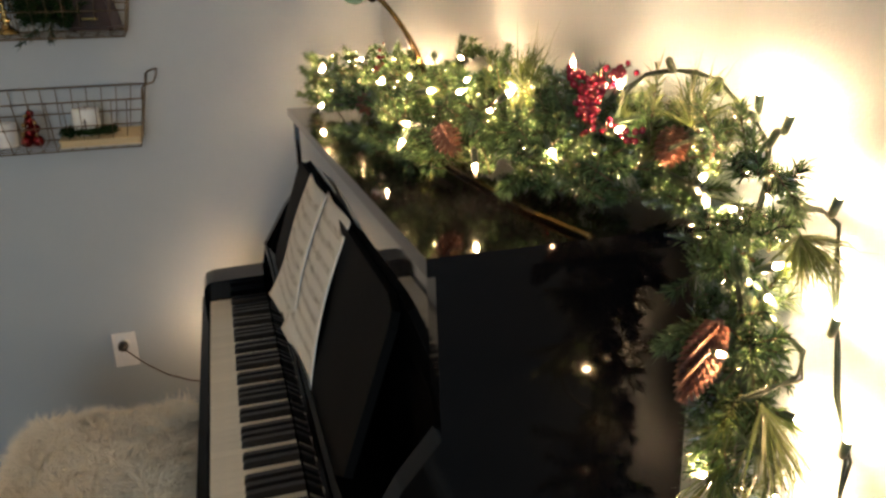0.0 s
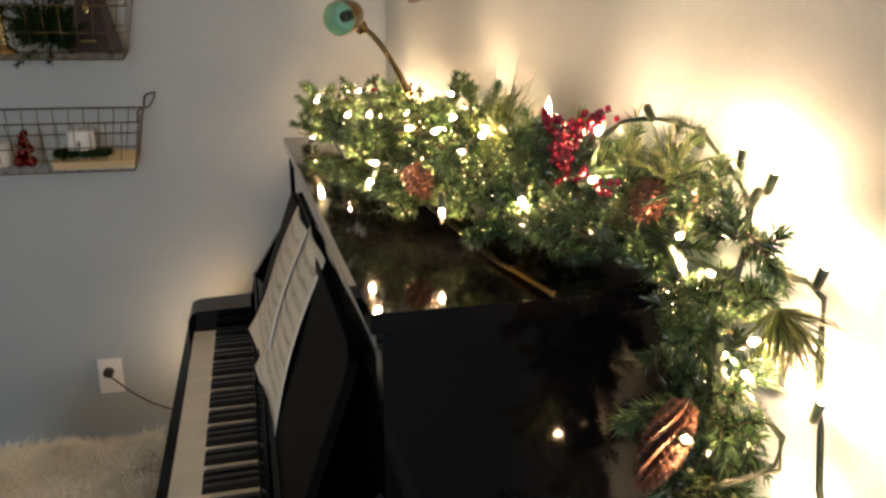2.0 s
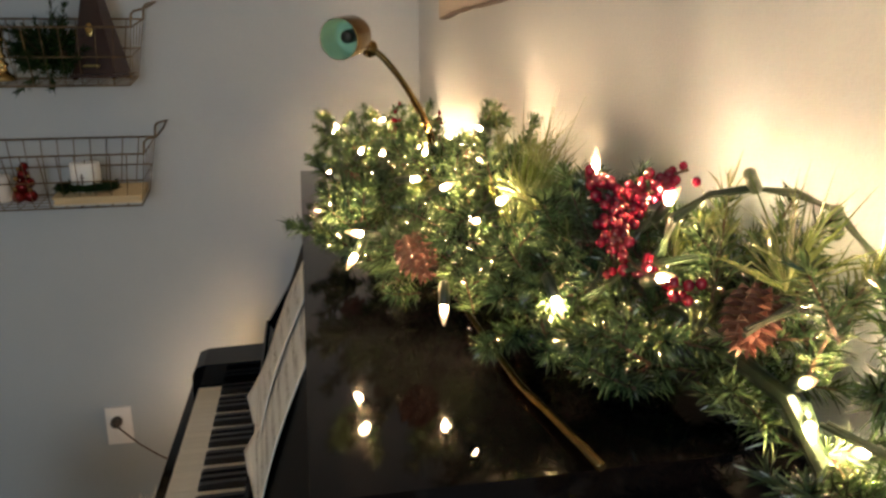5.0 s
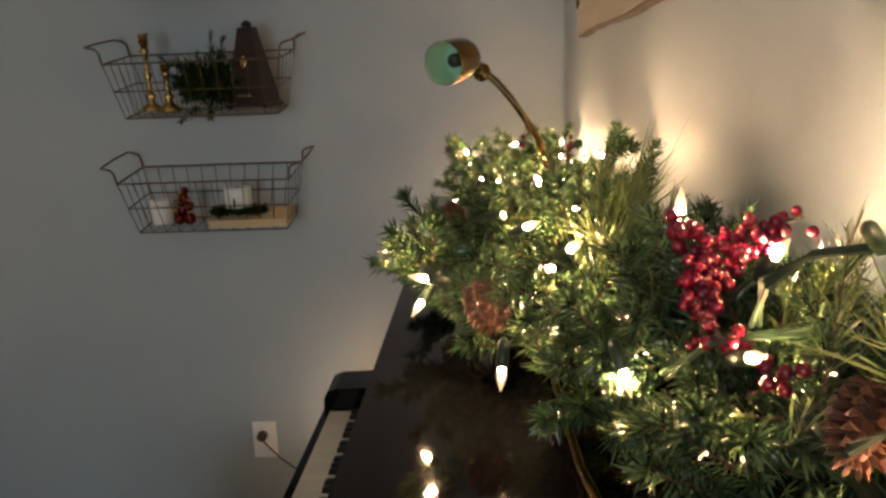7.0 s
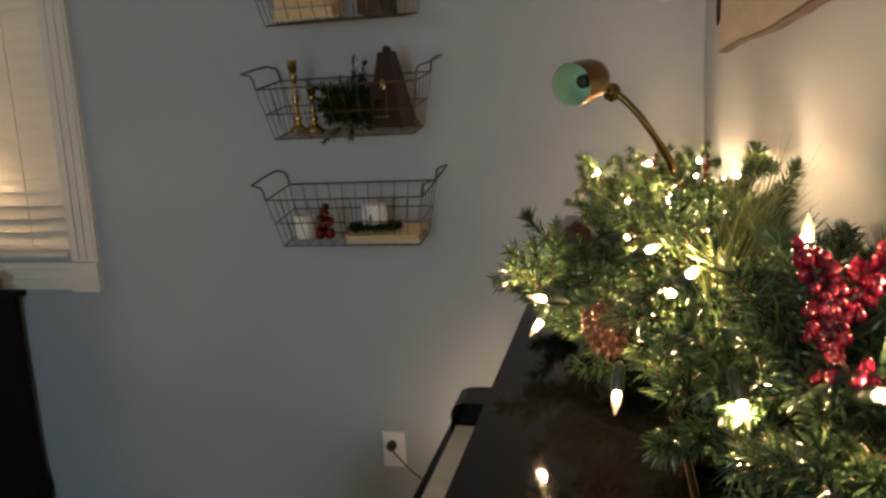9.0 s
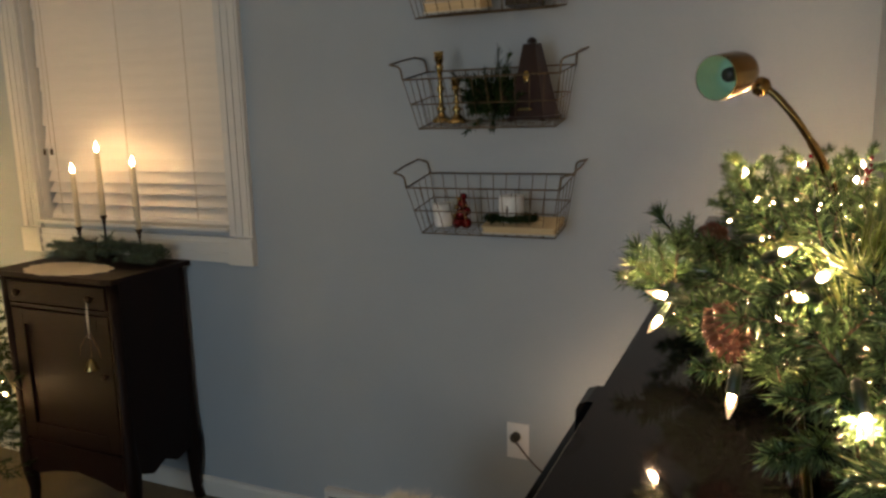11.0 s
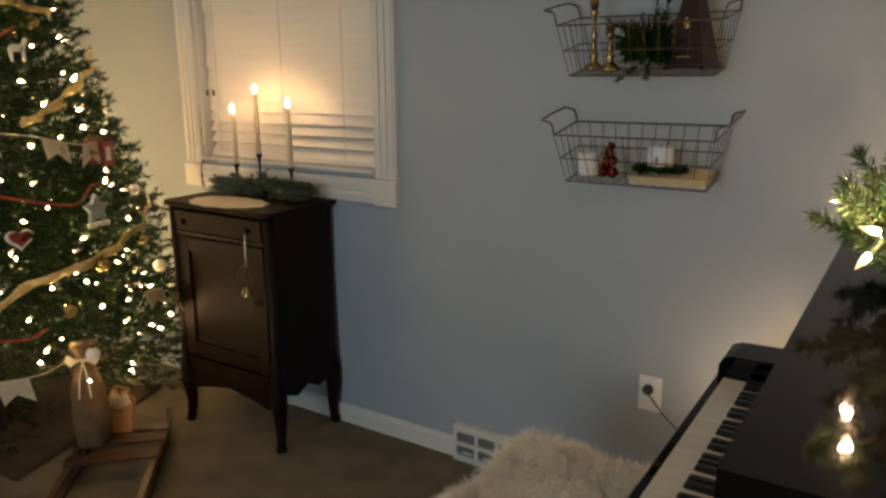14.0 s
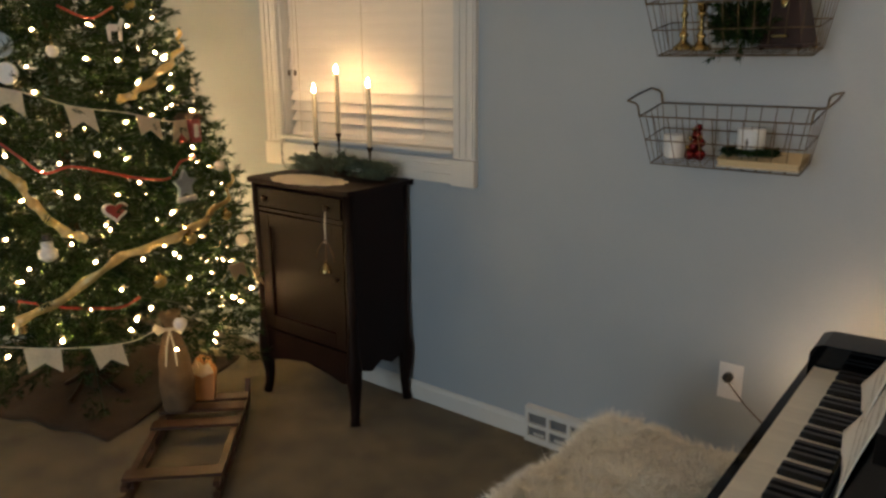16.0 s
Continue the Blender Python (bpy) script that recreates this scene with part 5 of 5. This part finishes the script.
part("trunk", tube(B(), [(0, 0, 0.02), (0, 0, 1.2), (0, 0, 2.28)], [0.028, 0.022, 0.006], 10), BARK, tree)
for k in range(4):
    a = math.pi / 2 * k + 0.4
    part("stand_leg", tube(B(), [(0, 0, 0.12), (0.09 * math.cos(a), 0.09 * math.sin(a), 0.05), (0.15 * math.cos(a), 0.15 * math.sin(a), 0.018)], 0.012, 8), IRON, tree)
T = random.Random(9)
st, boughs = [], []
z = 0.32
while z < 2.26:
    n = max(5, int(30 * (tree_r(z) / 0.8) + 3))
    off = T.random() * 6.28
    for k in range(n):
        a = off + 2 * math.pi * k / n + T.uniform(-0.1, 0.1)
        rr = tree_r(z) * T.uniform(0.86, 1.08)
        u = Vector((math.cos(a), math.sin(a), T.uniform(-0.2, 0.16)))
        side = Vector((-math.sin(a), math.cos(a), 0))
        b = Vector((0, 0, z + T.uniform(-0.055, 0.055)))
        boughs.append((tuple(b), tuple(u), rr * 0.92))
        for q in range(5):
            e = b + u * rr * (0.42 + 0.12 * q)
            for s in (-1, 1):
                st.append((tuple(e), tuple(u * 0.8 + side * s * T.uniform(0.5, 1.0) + Vector((0, 0, T.uniform(-0.35, 0.85)))), T.uniform(0.08, 0.13)))
        st.append((tuple(b + u * (rr - 0.12)), tuple(u + Vector((0, 0, T.uniform(-0.1, 0.7)))), 0.12))
    z += 0.115
st.append(((0, 0, 2.2), (0, 0, 1), 0.14))
# inner growth that hides the trunk
for k in range(1900):
    z = 0.32 + 1.82 * (1 - math.sqrt(1 - T.random() * 0.97))
    a = T.uniform(-2.6, 2.6)
    rr = tree_r(z) * T.uniform(0.15, 0.72)
    st.append(((rr * math.cos(a), rr * math.sin(a), z), (math.cos(a) + T.uniform(-1, 1), math.sin(a) + T.uniform(-1, 1), T.uniform(-0.6, 1.0)), T.uniform(0.08, 0.12)))
# loose tips all over the outside
for k in range(1500):
    z = 0.35 + 1.8 * (1 - math.sqrt(1 - T.random() * 0.97))
    a = T.uniform(-1.9, 1.9)
    rr = tree_r(z) * T.uniform(0.72, 0.98)
    st.append(((rr * math.cos(a), rr * math.sin(a), z), (math.cos(a) + T.uniform(-0.7, 0.7), math.sin(a) + T.uniform(-0.7, 0.7), T.uniform(-0.4, 0.9)), T.uniform(0.06, 0.1)))


# the sack on the sled bends the lowest branches aside
def clear_of_sack(strand):
    tip = Vector(strand[0]) + Vector(strand[1]).normalized() * strand[2]
    d = tip - Vector((0.595, 0.04, 0))
    ahead, side = d.x * 0.76 - d.y * 0.65, d.x * 0.65 + d.y * 0.76
    return not (tip.z < 0.53 and ahead > -0.07 and abs(side) < 0.1)


st = [q for q in st if clear_of_sack(q)]
boughs = [q for q in boughs if clear_of_sack(q)]
needles("needle_foliage", st, TREENEEDLE, 34, 0.03, 0.0019, 31, (30, 62), tree)
twigs("bough", boughs, GREENWIRE, 0.004, tree)

TL = thing("tree_string_lights", (TX, TY, 0), "warm white mini lights wound through the tree", "string lights")
TB = bulb_mesh("bulb", 0.66, TREEBULB)
# oversized shell for the halo painted round the tree bulbs
TE = bulb_mesh("glass", 1.35, GLASSHALO)
ts = mesh_of("socket", lathe(B(), [(0.0016, -0.02), (0.0046, -0.017), (0.005, 0.001), (0.004, 0.0015)], 6), GREENWIRE)
turns, N = 15.5, 290
prev = []
for k in range(N):
    u = k / N
    zz = 0.38 + 1.82 * (1 - math.sqrt(1 - u * 0.985))
    a = 2 * math.pi * turns * (zz - 0.38) / 1.82 * 1.0 + T.uniform(-0.12, 0.12)
    rr = tree_r(zz) * T.uniform(0.72, 1.0)
    p = Vector((rr * math.cos(a), rr * math.sin(a), zz + T.uniform(-0.035, 0.035)))
    prev.append(p)
    ob = new("bulb", TB)
    ob.parent = TL
    ob.matrix_basis = look(p, p - Vector((math.cos(a) + T.uniform(-0.8, 0.8), math.sin(a) + T.uniform(-0.8, 0.8), T.uniform(-0.4, 0.9))))
    o2 = new("socket", ts)
    o2.parent = ob
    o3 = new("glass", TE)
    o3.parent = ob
part("cord", tube(B(), [tuple(p * 0.96) for p in prev], 0.0018, 4), GREENWIRE, TL)


def on_tree(a, z, k=1.0):
    """A point on the tree's outside at the angle a (degrees) and height z."""
    r = tree_r(z) * k
    return Vector((TX + r * math.cos(radians(a)), TY + r * math.sin(radians(a)), z))


def ang(x, y):
    return math.degrees(math.atan2(y - TY, x - TX))


def ribbon(name, pts, width, material, label, category):
    """A soft ribbon laid over the branches, with gentle folds."""
    line = smooth_line(pts, 12 * len(pts))
    vs, fs = [], []
    for i, p in enumerate(line):
        out = Vector((p.x - TX, p.y - TY, 0)).normalized()
        d = (line[min(i + 1, len(line) - 1)] - line[max(i - 1, 0)]).normalized()
        w = (d.cross(out)).normalized() * width / 2 * (1 + 0.18 * math.sin(i * 0.7))
        w = w * math.cos(0.5 * math.sin(i * 0.45)) + out * width * 0.4 * math.sin(0.5 * math.sin(i * 0.45))
        q = p + out * (0.03 + 0.012 * math.sin(i * 0.55))
        vs += [tuple(q - w), tuple(q - w * 0.3 + out * 0.004), tuple(q + w * 0.3 + out * 0.004), tuple(q + w)]
        if i:
            k = 4 * i
            fs += [(k - 4 + j, k - 3 + j, k + 1 + j, k + j) for j in range(3)]
    me = facemesh(name, vs, fs, material, True)
    ob = tagged(new(name, me), label, category, "gold ribbons on the tree")
    ob.modifiers.new("thickness", "SOLIDIFY").thickness = 0.0012
    return ob


RB = ("gold_ribbon", 0.03, GOLDFOIL, "sheer gold wired ribbon laid across the branches", "ribbon")
for pts in ([on_tree(50, 1.53), on_tree(40, 1.46), on_tree(18, 1.38), on_tree(3, 1.31), on_tree(-6, 1.28)],
            [on_tree(42, 0.95), on_tree(30, 0.88), on_tree(11, 0.82), on_tree(-2, 0.79), on_tree(-15, 0.76), on_tree(-29, 0.66), on_tree(-40, 0.6)],
            [on_tree(-52, 1.12), on_tree(-40, 1.06), on_tree(-34, 0.96), on_tree(-28, 0.88), on_tree(-22, 0.84)],
            [on_tree(-30, 1.75), on_tree(-5, 1.7), on_tree(25, 1.66)]):
    ribbon(RB[0], pts, RB[1], RB[2], RB[3], RB[4])

# red bead cords
for pts in ([on_tree(-48, 1.2), on_tree(-38, 1.12), on_tree(-31, 1.06), on_tree(-23, 1.075), on_tree(-11, 1.04), on_tree(-5, 1.02), on_tree(6, 1.0), on_tree(13, 1.05), on_tree(21, 1.06)],
            [on_tree(-40, 0.66), on_tree(-29, 0.625), on_tree(-22, 0.61), on_tree(-16, 0.6), on_tree(-11, 0.62)], [on_tree(-20, 1.6), on_tree(-8, 1.56), on_tree(4, 1.6)]):
    single("bead_garland", tube(B(), [tuple(p + Vector((p.x - TX, p.y - TY, 0)).normalized() * 0.02) for p in smooth_line(pts, 10 * len(pts))], 0.0042, 7), REDCORD,
           "thin red bead cord draped on the tree", "bead garland", smooth=True, group="bead cords")

# paper bunting: swallow-tailed flags on a string
def bunting(pts, places):
    t = thing("bunting", tuple(pts[0]), "cream paper bunting with swallow-tailed flags on the tree", "bunting", "buntings")
    inv2 = Matrix.Translation(-pts[0])
    line = smooth_line(pts, 40)
    push = [p + Vector((p.x - TX, p.y - TY, 0)).normalized() * 0.035 for p in line]
    bm = tube(B(), [tuple(inv2 @ p) for p in push], 0.0016, 5)
    part("string", bm, LACE, t)
    for s in places:
        p, d = along(push, s)
        out = Vector((p.x - TX, p.y - TY, 0)).normalized()
        d = (d - out * d.dot(out)).normalized()
        dn = Vector((0, 0, -1)) + out * T.uniform(0.0, 0.25) + d * T.uniform(-0.4, 0.4)
        w, h = T.uniform(0.044, 0.06), T.uniform(0.066, 0.086)
        bm = B()
        c = [p - d * w, p + d * w, p + d * w * 0.92 + dn * h, p + dn * h * 0.6, p - d * w * 0.92 + dn * h]
        lo = [bm.verts.new(inv2 @ (q + out * 0.002)) for q in c]
        hi = [bm.verts.new(inv2 @ (q + out * 0.0035)) for q in c]
        for i in range(5):
            bm.faces.new((lo[i], lo[(i + 1) % 5], hi[(i + 1) % 5], hi[i]))
        for f in (lo[::-1], hi):
            bm.faces.new((f[0], f[1], f[2], f[3])) if f is hi else bm.faces.new((f[1], f[2], f[3], f[4]))
            bm.faces.new((f[0], f[3], f[4])) if f is hi else bm.faces.new((f[0], f[1], f[4]))
        part("flag", bm, FLAGPAPER, t)


bunting([on_tree(-50, 1.35), on_tree(-35, 1.32), on_tree(-20, 1.27), on_tree(-3, 1.24), on_tree(12, 1.2), on_tree(24, 1.2)], (0.12, 0.42, 0.72, 0.93))
bunting([on_tree(-50, 0.53), on_tree(-30, 0.5), on_tree(-16, 0.485), on_tree(-8, 0.51)], (0.35, 0.68))
bunting([on_tree(14, 0.6), on_tree(22, 0.64), on_tree(38, 0.56)], (0.35, 0.8))

# single ornaments, each on a loop of thread
def ornament(name, a, z, bmx, material, label, extra=()):
    p = on_tree(a, z, 1.03)
    t = thing(name, tuple(p), label, "ornament", turn=a + 90)
    part("body", bmx, material, t, smooth=False)
    part("hook", tube(B(), [(0, 0.004, 0.03), (0.003, 0.012, 0.05), (0, 0.03, 0.055)], 0.001, 5), BRASS, t)
    for n, b, m in extra:
        part(n, b, m, t)


def star_outline(r0, r1, n=5):
    return [((r0 if i % 2 == 0 else r1) * math.sin(math.pi * i / n), (r0 if i % 2 == 0 else r1) * math.cos(math.pi * i / n)) for i in range(2 * n)]


heart = [(0.034 * math.sin(a) ** 3, 0.03 * (0.8125 * math.cos(a) - 0.3125 * math.cos(2 * a) - 0.125 * math.cos(3 * a) - 0.0625 * math.cos(4 * a))) for a in [2 * math.pi * i / 24 for i in range(24)]]
ornament("lantern_ornament", 24, 1.17, box(B(), -0.03, 0.03, -0.03, 0.03, -0.06, 0.03), REDORN, "small red wooden house ornament with a dark roof",
         (("roof", prism(B(), [(-0.042, 0.03), (0.042, 0.03), (0, 0.052)], "y", -0.04, 0.04), BARK), ("opening", box(B(), -0.014, 0.014, -0.0325, -0.0302, -0.04, 0.01), WHITEORN)))
ornament("heart_ornament", -13, 0.92, prism(B(), heart, "y", -0.008, 0.008), REDORN, "red and white stuffed heart ornament", (("trim", prism(B(), [(u * 1.3, v * 1.3 - 0.004) for u, v in heart], "y", -0.002, 0.006), WHITEORN),))
ornament("star_ornament", 12, 0.97, prism(B(), star_outline(0.055, 0.03), "y", -0.008, 0.008), BLUEORN, "grey star ornament with a pale bar", (("bar", box(B(), -0.045, 0.045, -0.012, 0.0, -0.062, -0.046), WHITEORN),))
ornament("snowman_ornament", -32, 0.82, lathe(B(), [(0.01, -0.045), (0.03, -0.03), (0.03, -0.01), (0.018, 0.003), (0.02, 0.016), (0.012, 0.03)], 18), WHITEORN, "round white snowman ornament", (("hat", lathe(B(), [(0.024, 0.028), (0.014, 0.03), (0.013, 0.048)], 14), BLACKPL),))
ornament("deer_ornament", 3, 1.53, prism(B(), [(-0.035, 0.0), (-0.03, -0.045), (-0.024, -0.045), (-0.022, -0.012), (0.01, -0.012), (0.012, -0.045), (0.018, -0.045), (0.022, 0.0), (0.034, 0.028), (0.022, 0.034), (0.012, 0.012), (-0.025, 0.012)], "y", -0.003, 0.003), WHITEORN, "flat white deer-shaped cutout ornament")
ornament("bell_ornament", -40, 0.6, lathe(B(), [(0.026, -0.04), (0.02, -0.02), (0.013, 0.0), (0.006, 0.012)], 16), BRASS, "small gold bell ornament")
ornament("disc_ornament", -42, 1.47, lathe(B(), [(0.04, -0.004), (0.042, 0), (0.04, 0.004)], 24, pose(0, 0, 0, 90)), BLUEORN, "round grey disc ornament")
ornament("disc_ornament", -40, 1.38, lathe(B(), [(0.034, -0.004), (0.036, 0), (0.034, 0.004)], 24, pose(0, 0, 0, 90)), WHITEORN, "round white disc ornament")
ornament("icicle_ornament", 46, 1.34, lathe(B(), [(0.001, -0.09), (0.008, -0.03), (0.006, 0.02), (0.002, 0.03)], 10), WHITEORN, "long white icicle ornament")
for a, z in ((-5, 0.66), (8, 0.78), (28, 0.82), (33, 0.7), (-24, 1.45), (14, 1.62), (-2, 0.5), (36, 1.0)):
    s = T.uniform(0.018, 0.026)
    bm = B()
    bmesh.ops.create_uvsphere(bm, u_segments=16, v_segments=10, radius=s)
    ornament("ball_ornament", a, z, bm, T.choice((BRASS, WHITEORN, REDORN)), "small shiny round tree ornament", (("cap", lathe(B(), [(0.006, s * 0.95), (0.006, s + 0.008), (0.003, s + 0.01)], 10), BRASS),))

# cloth under the tree
vs, fs = [], []
n = 26
for j in range(n + 1):
    for i in range(n + 1):
        u, v = 2 * i / n - 1, 2 * j / n - 1
        e = max(abs(u), abs(v))
        vs.append((u * 0.42, v * 0.42, 0.014 + 0.012 * noise.noise((u * 3, v * 3, 1)) + 0.01 * math.sin(9 * u + 5 * v) * e))
w = n + 1
fs = [(j * w + i, j * w + i + 1, (j + 1) * w + i + 1, (j + 1) * w + i) for j in range(n) for i in range(n)]
ob = tagged(new("tree_skirt", facemesh("tree_skirt", vs, fs, SKIRT, True)), "brown burlap cloth spread under the tree", "tree skirt")
ob.matrix_world = pose(-2.9, 1.72, 0, 0, 0, 17)
ob.modifiers.new("thickness", "SOLIDIFY").thickness = 0.008

# wooden sled with a burlap sack on it
sled = thing("wooden_sled", (-2.065, 1.615, 0), "small old wooden sled with two runners and cross slats", "sled", turn=-46)
run = [(-0.4, 0.1), (-0.385, 0.108), (-0.34, 0.05), (-0.25, 0.022), (0.34, 0.02), (0.36, 0.04), (0.36, 0.0), (-0.26, 0.0), (-0.36, 0.04)]
for y in (-0.16, 0.135):
    part("runner", prism(B(), run, "y", y, y + 0.022), PINE, sled, bevel=0.003)
    for x in (-0.22, 0.02, 0.27):
        part("post", box(B(), x - 0.014, x + 0.014, y + 0.002, y + 0.02, 0.0205, 0.05), PINE, sled, bevel=0.002)
    part("side_rail", box(B(), -0.3, 0.35, y, y + 0.022, 0.0505, 0.07), PINE, sled, bevel=0.003)
for x in (-0.28, -0.19, -0.06, 0.29):
    part("slat", box(B(), x - 0.03, x + 0.03, -0.165, 0.162, 0.0705, 0.082), PINE, sled, bevel=0.003)
sack = thing("burlap_sack", (-2.255, 1.68, 0.083), "slouched burlap sack tied with a cream bow", "sack", turn=50)
bm = B()
lathe(bm, [(0.06, 0), (0.085, 0.02), (0.09, 0.1), (0.075, 0.2), (0.045, 0.27), (0.03, 0.3), (0.045, 0.33), (0.06, 0.35)], 22)
for v in bm.verts:
    a = math.atan2(v.co.y, v.co.x)
    k = 1 + 0.1 * math.sin(5 * a + v.co.z * 12) + 0.06 * math.sin(11 * a)
    v.co.x *= k * 0.72
    v.co.y *= k * 0.78
    v.co.z *= 1.15
part("bag", bm, BURLAP, sack, smooth=True)
bm = B()
for s in (-1, 1):
    prism(bm, [(0, 0.34), (s * 0.05, 0.37), (s * 0.06, 0.35), (s * 0.042, 0.325), (0, 0.352)], "y", -0.04, -0.032)
    tube(bm, [(0, -0.034, 0.34), (s * 0.014, -0.052, 0.28), (s * 0.02, -0.068, 0.21)], [0.003, 0.004, 0.003], 6)
part("bow", bm, LACE, sack)
KRAFT = mat("kraft_paper", (0.42, 0.2, 0.07), 0.7, vary=0.15, scale=14, fine=160, bump=0.15)
tag = thing("kraft_paper_packet", (-2.25, 1.8, 0.083), "small folded kraft paper packet leaning beside the sack", "packet", turn=40)
bm = B()
prism(bm, [(-0.035, 0), (0.035, 0), (0.05, 0.12), (0.03, 0.17), (-0.02, 0.185), (-0.05, 0.13)], "y", -0.02, 0.02)
part("packet", bm, KRAFT, tag, bevel=0.006)
part("fold", prism(B(), [(-0.047, 0.125), (0.047, 0.12), (0.03, 0.165), (0.0, 0.1), (-0.02, 0.18)], "y", -0.026, -0.0205), FLAGPAPER, tag, "paler folded flap")
